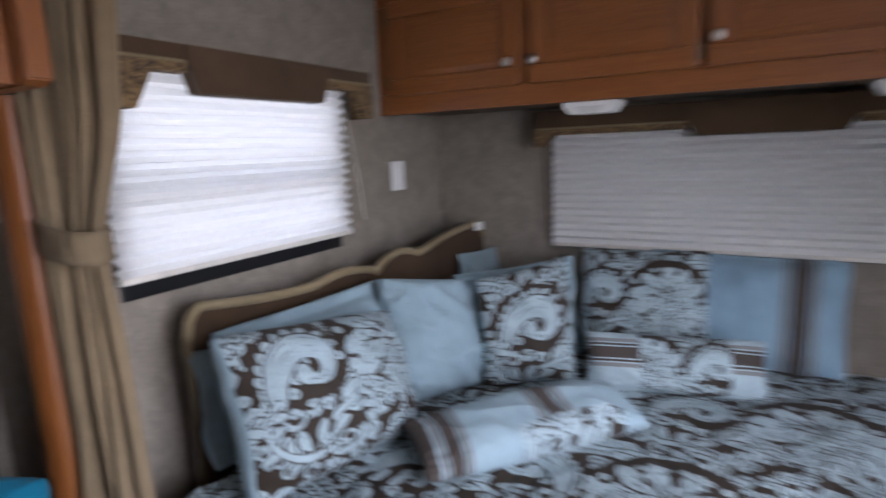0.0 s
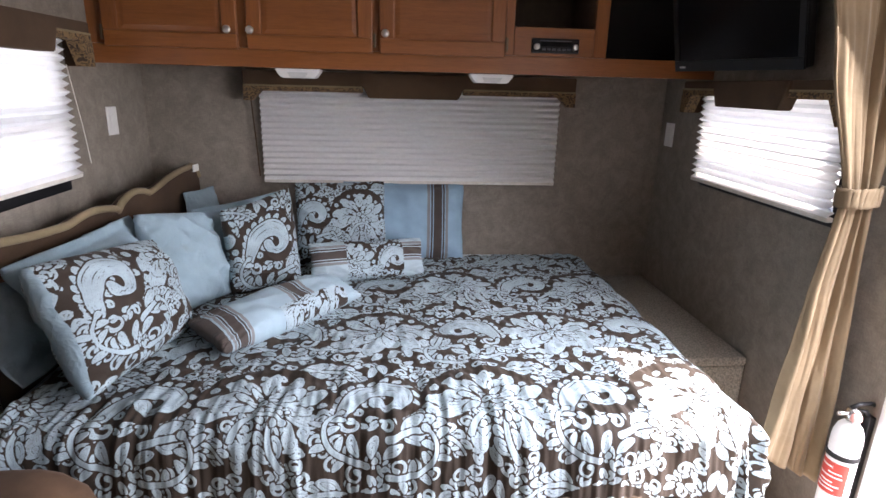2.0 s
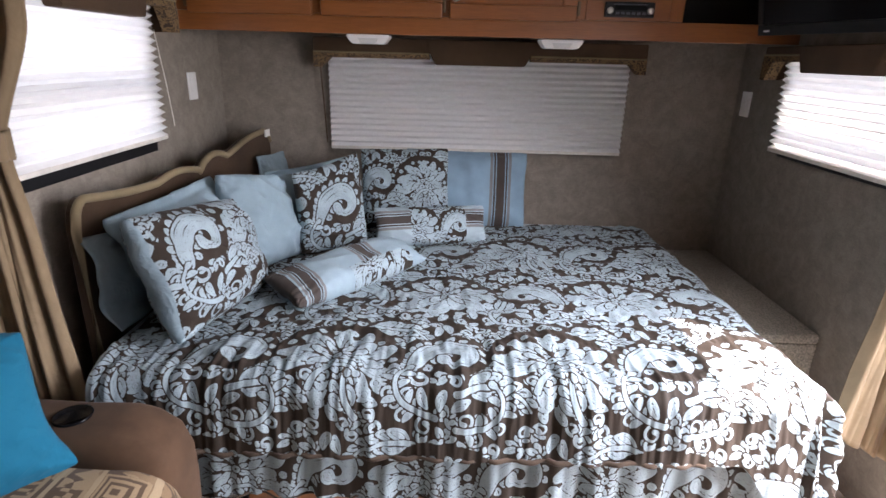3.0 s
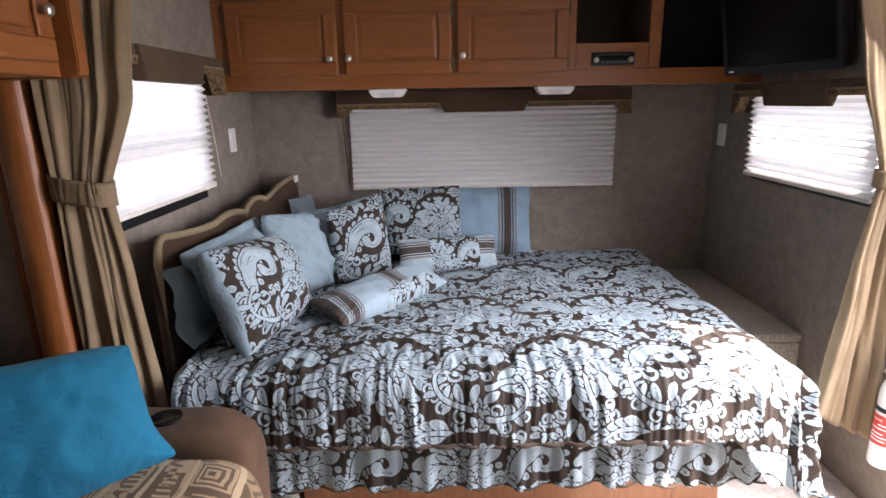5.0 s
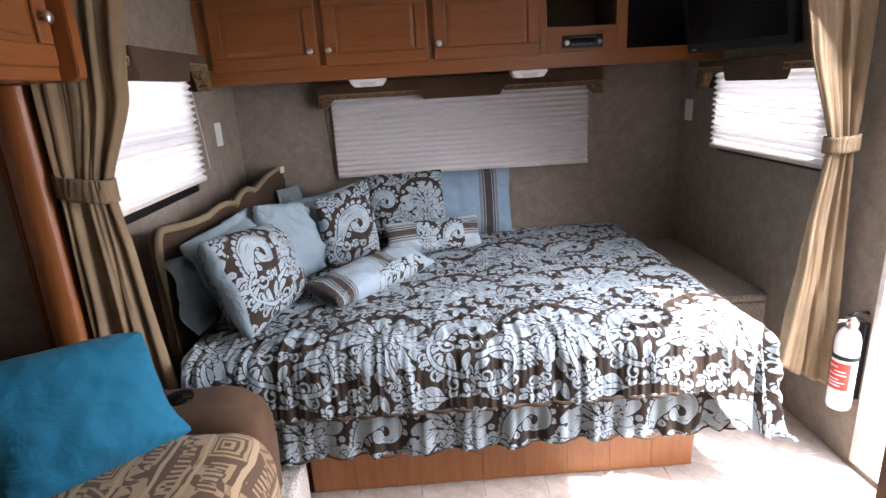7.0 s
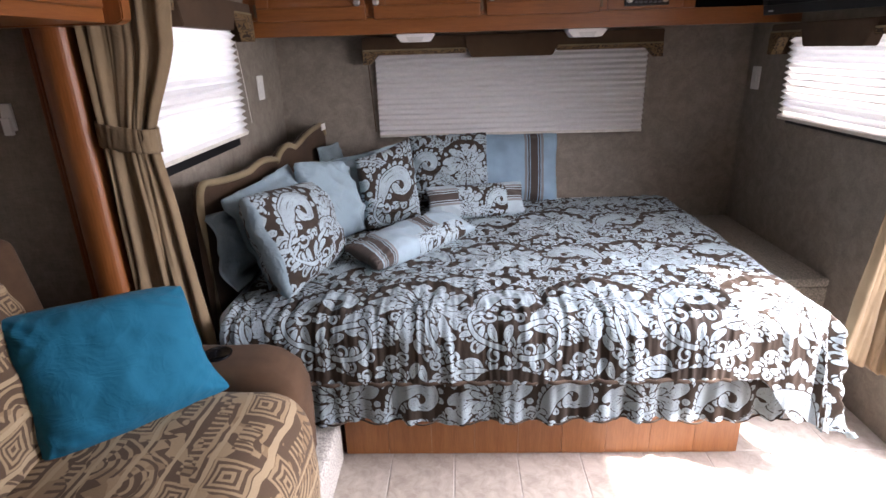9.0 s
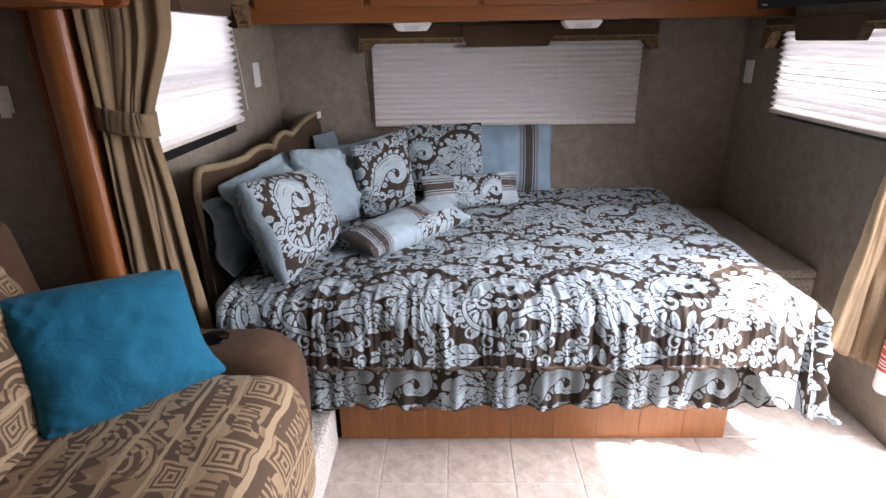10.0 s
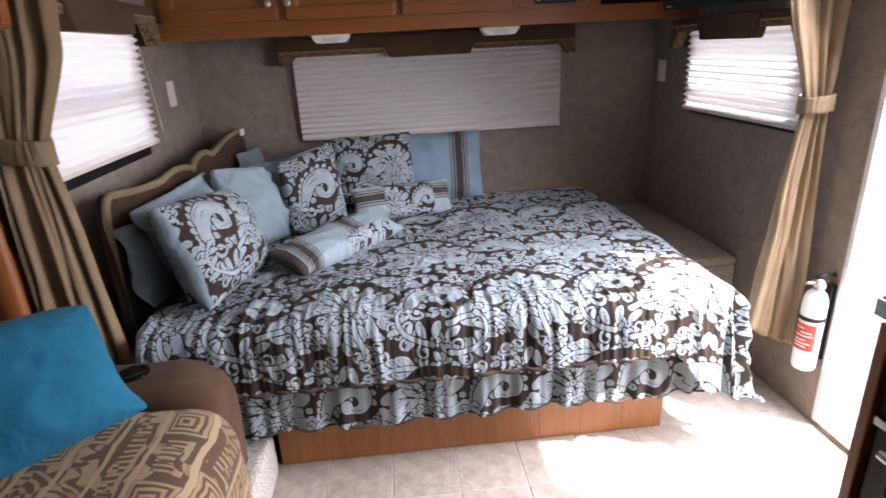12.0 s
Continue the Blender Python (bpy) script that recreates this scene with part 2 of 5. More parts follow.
            for px, py, pa in ((-0.07, -0.125, 4.1), (-0.035, -0.140, 4.5), (0.0, -0.145, 4.75), (0.035, -0.140, 5.0), (0.07, -0.125, 5.4), (0.245, 0.120, 1.0), (0.285, 0.130, 1.6), (0.01, 0.235, 1.5), (-0.02, 0.235, 2.2), (0.04, 0.235, 0.9)):
                self.petal(ox + px * m, oy + py, way(pa), 0.050, 0.0125, 0.7 * m, 1)
            # the great drop, then the blossom over all
            self.paisley(ox + self.TX / 2 - 0.085 * m, oy - 0.075, way(1.35), 0.122, -m)
            self.flower(ox, oy, 0.155, m)

    def at(self, u, v):
        """Read the field at points of the cloth, in metres, between its cells."""
        fx, fy = np.asarray(u) / self.STEP, np.asarray(v) / self.STEP
        i, j = np.floor(fx).astype(int), np.floor(fy).astype(int)
        p, q = fx - i, fy - j
        f = self.field

        def cell(a, c):
            return f[c % self.ny, a % self.nx]
        return (cell(i, j) * (1 - p) + cell(i + 1, j) * p) * (1 - q) + (cell(i, j + 1) * (1 - p) + cell(i + 1, j + 1) * p) * q


MOTIF = Motif().draw()


def weave_motif(me, shift=(0.0, 0.0), size=1.0, turn=0.0):
    """Lays the damask drawing on a mesh by its UV map, which is in metres."""
    n = len(me.loops)
    uv, ids = np.empty(n * 2, np.float32), np.empty(n, np.int32)
    me.uv_layers[0].uv.foreach_get("vector", uv)
    me.loops.foreach_get("vertex_index", ids)
    place = np.zeros((len(me.vertices), 2))
    place[ids] = uv.reshape(-1, 2)
    c, k = math.cos(radians(turn)), math.sin(radians(turn))
    u, v = place[:, 0] * c - place[:, 1] * k, place[:, 0] * k + place[:, 1] * c
    val = MOTIF.at((u - shift[0]) / size, (v - shift[1]) / size)
    me.attributes.new("motif", "FLOAT", "POINT").data.foreach_set("value", np.clip(0.5 + val / 0.010, 0, 1).astype(np.float32))


def damask(name):
    """Woven scrolls and flowers, pale blue on brown, with finer threads drawn in by noise."""
    m, t, b = material(name, 0.72)
    vec = coords(t, "UV")
    at = t.nodes.new("ShaderNodeAttribute")
    at.attribute_name = "motif"
    fray = Ex(t, noise_tex(t, vec, 260, 2)) - 0.5
    val = Ex(t, at.outputs["Fac"]) + fray * 0.10
    light = Ex(t, ramp(t, val.sock, [(0.46, (0, 0, 0)), (0.54, (1, 1, 1))]))
    sep = t.nodes.new("ShaderNodeSeparateXYZ")
    t.links.new(vec, sep.inputs[0])
    u, v = Ex(t, sep.outputs[0]), Ex(t, sep.outputs[1])
    tone = Ex(t, noise_tex(t, vec, 16, 3))
    hatch = ((u * 3.0 + v * 1.4) / 0.011).fract().less(0.42)
    shade = tone.more(0.50).both(hatch).both(val.more(0.80))
    soft = ramp(t, noise_tex(t, vec, 11, 4), [(0.3, tuple(k * 0.86 for k in PALE)), (0.7, tuple(k * 1.10 for k in PALE))])
    engraved = (Ex(t, noise_tex(t, vec, 30, 1, 0.5, 1.6)) * 11.0).fract().less(0.13).both(val.more(0.72))
    c = mix(t, shade * 0.75, soft, GREYISH)
    c = mix(t, engraved * 0.6, c, (0.095, 0.085, 0.078))
    c = mix(t, light, BROWN, c)
    fibre = noise_tex(t, coords(t, "UV", (900, 180, 1)), 1.0, 2)
    c = mix(t, 0.22, c, fibre, "OVERLAY")
    t.links.new(c, b.inputs["Base Color"])
    b.inputs["Sheen Weight"].default_value = 0.02
    b.inputs["Specular IOR Level"].default_value = 0.18
    bump(t, b, light * 0.7 + Ex(t, fibre) * 0.3, 0.35, 0.002)
    return m


def striped(name, base, bands, across="U"):
    """Fabric with woven bands: (from, to, colour) in metres along the UV map."""
    m, t, b = material(name, 0.85)
    vec = coords(t, "UV")
    sep = t.nodes.new("ShaderNodeSeparateXYZ")
    t.links.new(vec, sep.inputs[0])
    s = Ex(t, sep.outputs[0 if across == "U" else 1])
    f = noise_tex(t, vec, 9, 4)
    c = ramp(t, f, [(0.3, tuple(k * 0.88 for k in base)), (0.7, tuple(k * 1.1 for k in base))])
    for lo, hi, col in bands:
        c = mix(t, s.more(lo).both(s.less(hi)), c, col)
    t.links.new(c, b.inputs["Base Color"])
    b.inputs["Sheen Weight"].default_value = 0.05
    bump(t, b, noise_tex(t, vec, 600, 2), 0.2, 0.002)
    return m


def southwest(name):
    """Sofa cloth: broad tan and brown blocks with nested squares, combs, zigzags and leaf arcs."""
    m, t, b = material(name, 0.9)
    vec = coords(t, "UV")
    sep = t.nodes.new("ShaderNodeSeparateXYZ")
    t.links.new(vec, sep.inputs[0])
    wob = Ex(t, noise_tex(t, vec, 9, 2)) - 0.5
    wob2 = Ex(t, noise_tex(t, coords(t, "UV", (1, 1, 1), (0, 0, 60)), 9, 2)) - 0.5
    u, v = Ex(t, sep.outputs[0]) * 1.22 + wob * 0.030, Ex(t, sep.outputs[1]) * 1.22 + wob2 * 0.030
    H, W2 = 0.098, 0.150
    row = (v / H).floor()
    col = (u / W2 + row * 0.43).floor()
    cu = ((u / W2 + row * 0.43).fract() - 0.5) * W2
    cv = ((v / H).fract() - 0.5) * H
    pick = ((row * 0.618 + col * 0.377).sin() * 43.7).fract()
    # nested squares
    sq = (cu * 0.80).absolute().either(cv.absolute())
    rings = (sq / 0.0135).fract().less(0.48)
    squares = pick.less(0.34).both(sq.less(0.041))
    # combs of short teeth, zigzags, arcs
    teeth = (u / 0.022).fract().less(0.42).both(cv.less(0.018)).both(cv.more(-0.020))
    comb = pick.more(0.34).both(pick.less(0.56)).both(teeth.either((cv - 0.024).absolute().less(0.007)))
    saw = (((u / 0.046).fract() - 0.5).absolute() * 0.07 + cv).less(0.012)
    zig = pick.more(0.56).both(pick.less(0.76)).both(saw).both(cv.more(-0.034))
    arc = length2(cu + 0.03, cv + 0.05)
    arcs = pick.more(0.76).both((arc / 0.026).fract().less(0.36))
    band = (cv.absolute() - 0.046).absolute().less(0.0035)
    block = ((u * 0.7 + v * 0.9) / 0.19 + wob * 2.4).fract().less(0.52)
    tan, mid, dark = (0.30, 0.215, 0.125), (0.225, 0.150, 0.082), (0.085, 0.052, 0.029)
    c = mix(t, Ex(t, noise_tex(t, vec, 6, 2)).more(0.52), tan, mid)
    c = mix(t, block, c, dark)
    c = mix(t, squares, c, tan)
    c = mix(t, squares.both(rings), c, dark)
    ink = mix(t, block, dark, tan)
    c = mix(t, comb.either(zig).either(arcs), c, ink)
    c = mix(t, band, c, (0.36, 0.27, 0.165))
    pile = noise_tex(t, vec, 420, 2)
    c = mix(t, 0.25, c, pile, "OVERLAY")
    t.links.new(c, b.inputs["Base Color"])
    b.inputs["Sheen Weight"].default_value = 0.05
    bump(t, b, pile, 0.3, 0.002)
    return m


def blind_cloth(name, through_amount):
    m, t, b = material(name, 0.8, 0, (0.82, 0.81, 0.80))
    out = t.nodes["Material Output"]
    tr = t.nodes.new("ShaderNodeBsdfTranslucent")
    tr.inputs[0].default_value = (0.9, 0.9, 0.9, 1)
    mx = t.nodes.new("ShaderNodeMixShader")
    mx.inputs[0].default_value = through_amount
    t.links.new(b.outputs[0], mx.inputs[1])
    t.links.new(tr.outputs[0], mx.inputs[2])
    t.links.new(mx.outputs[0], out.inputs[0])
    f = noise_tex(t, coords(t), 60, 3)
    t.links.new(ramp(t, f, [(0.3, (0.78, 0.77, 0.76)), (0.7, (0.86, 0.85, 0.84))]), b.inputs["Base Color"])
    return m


def trim_cloth(name):
    """Tan border with dark brown leaf strokes."""
    m, t, b = material(name, 0.9)
    vec = coords(t)
    f = (Ex(t, noise_tex(t, vec, 42, 1, 0.5, 2.0)) * 3.4).fract().less(0.46)
    c = mix(t, f, (0.20, 0.125, 0.055), (0.05, 0.03, 0.018))
    t.links.new(c, b.inputs["Base Color"])
    return m


def tile_look(name):
    m, t, b = material(name, 0.32)
    info = t.nodes.new("ShaderNodeObjectInfo")
    v = coords(t)
    f = noise_tex(t, v, 22, 6, 0.7, 0.6)
    c = ramp(t, f, [(0.36, (0.29, 0.25, 0.21)), (0.5, (0.41, 0.365, 0.315)), (0.66, (0.52, 0.475, 0.42))])
    c2 = mix(t, 0.3, c, ramp(t, info.outputs["Random"], [(0, (0.36, 0.315, 0.27)), (1, (0.45, 0.40, 0.35))]))
    t.links.new(c2, b.inputs["Base Color"])
    bump(t, b, f, 0.15, 0.003)
    return m


def carpet_look(name, color):
    m, t, b = material(name, 0.95)
    v = coords(t)
    f = noise_tex(t, v, 160, 3)
    g = noise_tex(t, v, 6, 4)
    c = ramp(t, f, [(0.38, tuple(k * 0.40 for k in color)), (0.60, tuple(min(1, k * 1.3) for k in color))])
    c = mix(t, 0.4, c, ramp(t, g, [(0.3, tuple(k * 0.8 for k in color)), (0.7, color)]))
    t.links.new(c, b.inputs["Base Color"])
    bump(t, b, f, 0.8, 0.01)
    return m


M_wall = wallpaper("wall_vinyl")
M_ceiling = plain("ceiling_panel", (0.72, 0.70, 0.66), 0.6)
M_oak = wood("oak_level", (0.205, 0.064, 0.0155), (0.295, 0.103, 0.0275), "X")
M_oakz = wood("oak_upright", (0.205, 0.064, 0.0155), (0.295, 0.103, 0.0275), "Z")
M_oaky = wood("oak_lengthwise", (0.205, 0.064, 0.0155), (0.295, 0.103, 0.0275), "Y")
M_plank = wood("oak_plank", (0.24, 0.085, 0.024), (0.36, 0.145, 0.046), "Z", 0.4)
_pt = M_plank.node_tree
_pb = _pt.nodes["Principled BSDF"]
_tint = ramp(_pt, _pt.nodes.new("ShaderNodeObjectInfo").outputs["Random"], [(0, (0.88, 0.86, 0.85)), (1, (1.0, 1.0, 1.0))])
_pt.links.new(mix(_pt, 1.0, _pb.inputs["Base Color"].links[0].from_socket, _tint, "MULTIPLY"), _pb.inputs["Base Color"])
M_oakin = plain("cabinet_inside", (0.16, 0.12, 0.09), 0.7)
M_black = plain("black_plastic", (0.012, 0.012, 0.013), 0.35)
M_black.node_tree.nodes["Principled BSDF"].inputs["Specular IOR Level"].default_value = 0.25
M_screen = plain("screen_glass", (0.006, 0.006, 0.007), 0.12, 0, 0.02)
M_chrome = plain("brushed_nickel", (0.62, 0.60, 0.57), 0.28, 1.0, 0.05)
M_hinge = plain("dull_bronze", (0.17, 0.12, 0.075), 0.45, 0.8, 0.1)
M_dim = plain("grey_plastic", (0.07, 0.07, 0.09), 0.4)
M_white = plain("white_plastic", (0.75, 0.74, 0.72), 0.45, 0, 0.03)
M_lens = plain("lamp_lens", (0.62, 0.62, 0.60), 0.25, 0, 0.05, 90)
M_suede = fabric("brown_suede", (0.075, 0.045, 0.026), 0.2, 0.95, 500, 0.35)
M_suede_sofa = fabric("sofa_suede", (0.080, 0.046, 0.027), 0.3, 0.95, 500, 0.15)
M_hem = fabric("hem_cloth", (0.06, 0.042, 0.030), 0.3)
M_headboard = fabric("headboard_suede", (0.055, 0.032, 0.018), 0.2, 0.95, 500, 0.3)
M_piping = fabric("piping_cloth", (0.22, 0.17, 0.10), 0.2)
M_trim = trim_cloth("valance_border")
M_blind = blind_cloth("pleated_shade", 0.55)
# same cloth as the lit shades; passes less light to stand for shade
M_blind_shaded = blind_cloth("pleated_shade_shaded", 0.19)
M_rail = plain("shade_rail", (0.70, 0.66, 0.60), 0.5)
M_curtain = fabric("curtain_cloth", (0.218, 0.160, 0.097), 0.16, 0.9, 350, 0.25, 0.25)
M_blue = fabric("pale_blue_cotton", (0.225, 0.305, 0.345), 0.08, 0.9, 800, 0.15, 0.5)
M_sham = fabric("grey_blue_cotton", (0.20, 0.262, 0.29), 0.1, 0.9, 800, 0.15, 0.55)
M_sheet = fabric("white_sheet", (0.62, 0.68, 0.72), 0.05)
M_teal = fabric("teal_cotton", (0.003, 0.118, 0.205), 0.05, 0.85, 600, 0.2, 0.35)
M_damask = damask("damask_cloth")
M_sofa = southwest("sofa_cloth")
M_tile = tile_look("floor_tile")
M_grout = plain("grout", (0.47, 0.44, 0.40), 0.8)
M_carpet = carpet_look("carpet", (0.36, 0.32, 0.265))
M_carpet_grey = carpet_look("carpet_grey", (0.56, 0.53, 0.48))
M_red = plain("red_label", (0.55, 0.05, 0.035), 0.5)
M_gauge = plain("gauge_face", (0.62, 0.30, 0.27), 0.35)
M_enamel = plain("white_enamel", (0.78, 0.78, 0.78), 0.3, 0, 0.03)
M_steel = plain("steel", (0.5, 0.5, 0.5), 0.25, 1.0)
M_counter = plain("counter_laminate", (0.30, 0.27, 0.24), 0.35, 0, 0.3, 120)
M_ground = plain("gravel_ground", (0.42, 0.40, 0.37), 0.95, 0, 0.2, 8, 0.3)
M_alu = plain("door_frame_white", (0.70, 0.70, 0.70), 0.4)
M_screen.node_tree.nodes["Principled BSDF"].inputs["Specular IOR Level"].default_value = 0.12
M_glass, _gt, _gb = material("window_glass", 0.02)
_gb.inputs["Transmission Weight"].default_value = 1.0
_gb.inputs["IOR"].default_value = 1.1


# ---- mesh helpers ----
def obj(name, bm, mat, parent=None, smooth=False):
    me = bpy.data.meshes.new(name)
    bm.to_mesh(me)
    bm.free()
    for mm in (mat if isinstance(mat, (list, tuple)) else [mat]):
        me.materials.append(mm)
    if smooth:
        for p in me.polygons:
            p.use_smooth = True
    ob = new(name, me)
    if parent:
        ob.parent = parent
    return ob


def part(name, bm, mat, parent, label="", smooth=False):
    return tagged(obj(name, bm, mat, parent, smooth), label)


def thing(name, label, category, group="", at=(0, 0, 0)):
    ob = new(name)
    ob.empty_display_size = 0.05
    ob.location = at
    return tagged(ob, label, category, group)


def setting(ob, label, category):
    return tagged(ob, label, category, "", "structure")


def box(x0, x1, y0, y1, z0, z1, bev=0.0, seg=2, bm=None):
    b2 = bmesh.new()
    bmesh.ops.create_cube(b2, size=1.0)
    for v in b2.verts:
        v.co = Vector(((x0 + x1) / 2 + v.co.x * (x1 - x0), (y0 + y1) / 2 + v.co.y * (y1 - y0), (z0 + z1) / 2 + v.co.z * (z1 - z0)))
    if bev:
        bmesh.ops.bevel(b2, geom=b2.edges[:], offset=bev, segments=seg, affect="EDGES", profile=0.5)
    if bm is None:
        return b2
    join(bm, b2)
    return bm


def join(bm, other):
    me = bpy.data.meshes.new("tmp")
    other.to_mesh(me)
    other.free()
    bm.from_mesh(me)
    bpy.data.meshes.remove(me)
    return bm


def moved(bm, m):
    bmesh.ops.transform(bm, matrix=m, verts=bm.verts)
    return bm


def lathe(profile, seg=24, m=None):
    bm = bmesh.new()
    rings = []
    for r, z in profile:
        rings.append([bm.verts.new((r * math.cos(2 * math.pi * k / seg), r * math.sin(2 * math.pi * k / seg), z)) for k in range(seg)])
    for a, b in zip(rings, rings[1:]):
        for k in range(seg):
            bm.faces.new((a[k], a[(k + 1) % seg], b[(k + 1) % seg], b[k]))
    bm.faces.new(rings[0][::-1])
    bm.faces.new(rings[-1])
    if m is not None:
        moved(bm, m)
    return bm


def prism(points, axis, lo, hi, bev=0.0):
    """A flat outline, given in the other two axes, pushed from lo to hi along axis."""
    bm = bmesh.new()

    def put(p, d):
        return {"x": (d, p[0], p[1]), "y": (p[0], d, p[1]), "z": (p[0], p[1], d)}[axis]
    a = [bm.verts.new(put(p, lo)) for p in points]
    b = [bm.verts.new(put(p, hi)) for p in points]
    bm.faces.new(a)
    bm.faces.new(b[::-1])
    n = len(points)
    for k in range(n):
        bm.faces.new((a[k], b[k], b[(k + 1) % n], a[(k + 1) % n]))
    bmesh.ops.recalc_face_normals(bm, faces=bm.faces)
    if bev:
        bmesh.ops.bevel(bm, geom=bm.edges[:], offset=bev, segments=2, affect="EDGES")
    return bm


def tube(points, r, seg=8):
    bm = bmesh.new()
    pts = [Vector(p) for p in points]
    rings = []
    for k, p in enumerate(pts):
        d = (pts[min(k + 1, len(pts) - 1)] - pts[max(k - 1, 0)]).normalized()
        q = d.to_track_quat("Z", "Y")
        rings.append([bm.verts.new(p + q @ Vector((r * math.cos(2 * math.pi * j / seg), r * math.sin(2 * math.pi * j / seg), 0))) for j in range(seg)])
    for a, b in zip(rings, rings[1:]):
        for j in range(seg):
            bm.faces.new((a[j], a[(j + 1) % seg], b[(j + 1) % seg], b[j]))
    bm.faces.new(rings[0][::-1])
    bm.faces.new(rings[-1])
    return bm


def sheet(fn, nu, nv, uv=None, close_u=False):
    """A grid of points fn(s, t), s and t from 0 to 1, with an optional UV map."""
    bm = bmesh.new()
    lay = bm.loops.layers.uv.new("UVMap")
    g = [[bm.verts.new(fn(i / nu, j / nv)) for j in range(nv + 1)] for i in range(nu + 1)]
    for i in range(nu):
        for j in range(nv):
            f = bm.faces.new((g[i][j], g[i + 1][j], g[i + 1][j + 1], g[i][j + 1]))
            for lp, (a, b) in zip(f.loops, ((i, j), (i + 1, j), (i + 1, j + 1), (i, j + 1))):
                lp[lay].uv = uv(a / nu, b / nv) if uv else (a / nu, b / nv)
    return bm


def n3(x, y, z=0.0):
    return noise.noise(Vector((x, y, z)))


def span(bl, br, tl):
    """The pose of a flat thing from three of its corners: x along its foot, y up its side."""
    bl, br, tl = Vector(bl), Vector(br), Vector(tl)
    x = (br - bl).normalized()
    y = (tl - bl) - x * (tl - bl).dot(x)
    h = y.length
    y.normalize()
    zz = x.cross(y)
    c = bl + x * (br - bl).length / 2 + y * h / 2
    m = Matrix.Translation(c) @ Matrix((x, y, zz)).transposed().to_4x4()
    return m, (br - bl).length, h


def cushion_mesh(w, h, d, seed=0.0, n=44, border=0.0, crease=1.0, droop=0.0, rounded=0.045):
    """A stuffed pillow, w by h by d, its seam in the middle; border: a flat flange round it."""
    bm = bmesh.new()
    lay = bm.loops.layers.uv.new("UVMap")

    def point(s, t, side):
        u, v = 2 * s - 1, 2 * t - 1
        iu = min(1, abs(u) * (1 + 2 * border / w))
        iv = min(1, abs(v) * (1 + 2 * border / h))
        puff = max(0.0, (1 - iu ** 2.6)) ** 0.55 * max(0.0, (1 - iv ** 2.6)) ** 0.55
        pinch = 0.05 * (1 - v * v) * (u ** 4) * (1 if u > 0 else -1)
        pinch2 = 0.05 * (1 - u * u) * (v ** 4) * (1 if v > 0 else -1)
        soft = 1 - rounded * (u * v) ** 4
        x, y = (u / 2 - pinch * 0.6) * w * soft, (v / 2 - pinch2 * 0.6) * h * soft
        y -= droop * (s * t) ** 1.5
        k = seed * 7.3 + side * 3.1
        z = side * d / 2 * puff
        z += side * crease * puff * (0.010 * n3(x * 9 + k, y * 9, k) + 0.006 * n3(x * 26 + k, y * 20, k + 2))
        z += side * crease * puff ** 0.5 * 0.010 * (0.5 - abs(n3(x * 7 + k, y * 12 + x * 5, k + 9)) * 2.4)
        ang, dc = math.atan2(1.02 - abs(v), 1.02 - abs(u)), math.hypot(1 - abs(u), 1 - abs(v))
        z += side * 0.006 * (0.4 + crease) * 0.45 * math.sin(ang * 11 + seed + 3 * n3(u * 2, v * 2, k)) * max(0.0, 1 - dc / 0.8) * puff ** 0.3
        # gathers that run in from the seams
        z += side * crease * 0.007 * (n3(y * 38 + k, u * 3, 1) * abs(u) ** 5 + n3(x * 38 + k, v * 3, 2) * abs(v) ** 5) * puff ** 0.35
        if max(abs(u), abs(v)) < 0.999:
            z += side * 0.004
        edge = max(abs(u), abs(v)) ** 6
        z += edge * (0.055 if border > 0.02 else 0.012) * n3(x * 11 + seed, y * 11, seed * 2.0)
        # creases that run in from the corners
        z -= side * crease * 0.003 * math.sin(30 * (u * v) + 3 * n3(u * 3, v * 3, k)) * (abs(u * v)) * puff ** 0.3
        return Vector((x, y, z))
    for side in (1, -1):
        g = [[bm.verts.new(point(i / n, j / n, side)) for j in range(n + 1)] for i in range(n + 1)]
        for i in range(n):
            for j in range(n):
                q = [(i, j), (i + 1, j), (i + 1, j + 1), (i, j + 1)]
                if side < 0:
                    q = q[::-1]
                f = bm.faces.new([g[a][b] for a, b in q])
                f.smooth = True
                for lp, (a, b) in zip(f.loops, q):
                    lp[lay].uv = (a / n * w, b / n * h)
    bmesh.ops.remove_doubles(bm, verts=bm.verts, dist=0.0012)
    return bm


def pillow(label, mat, bl, br, tl, d, seed, border=0.0, crease=1.0, droop=0.0, name="pillow", motif=None, other=None):
    """motif: (shift, size, turn) of the damask; other: a second cloth and a test of where on the pillow it lies."""
    m, w, h = span(bl, br, tl)
    bm = cushion_mesh(w, h, d, seed, 130 if motif else 50, border=border, crease=crease, droop=droop)
    mats = [mat]
    if other:
        mats.append(other[0])
        lay = bm.loops.layers.uv.active
        for f in bm.faces:
            u = sum(lp[lay].uv[0] for lp in f.loops) / len(f.loops) / w
            v = sum(lp[lay].uv[1] for lp in f.loops) / len(f.loops) / h
            f.material_index = 1 if other[1](u, v) else 0
    ob = obj(name, bm, mats, None, True)
    if motif:
        weave_motif(ob.data, *motif)
    ob.matrix_world = m
    return tagged(ob, label, "pillow", "pillows on the bed")


# ---- the shell ----
W, CEIL, REAR = 2.30, 1.765, -4.4


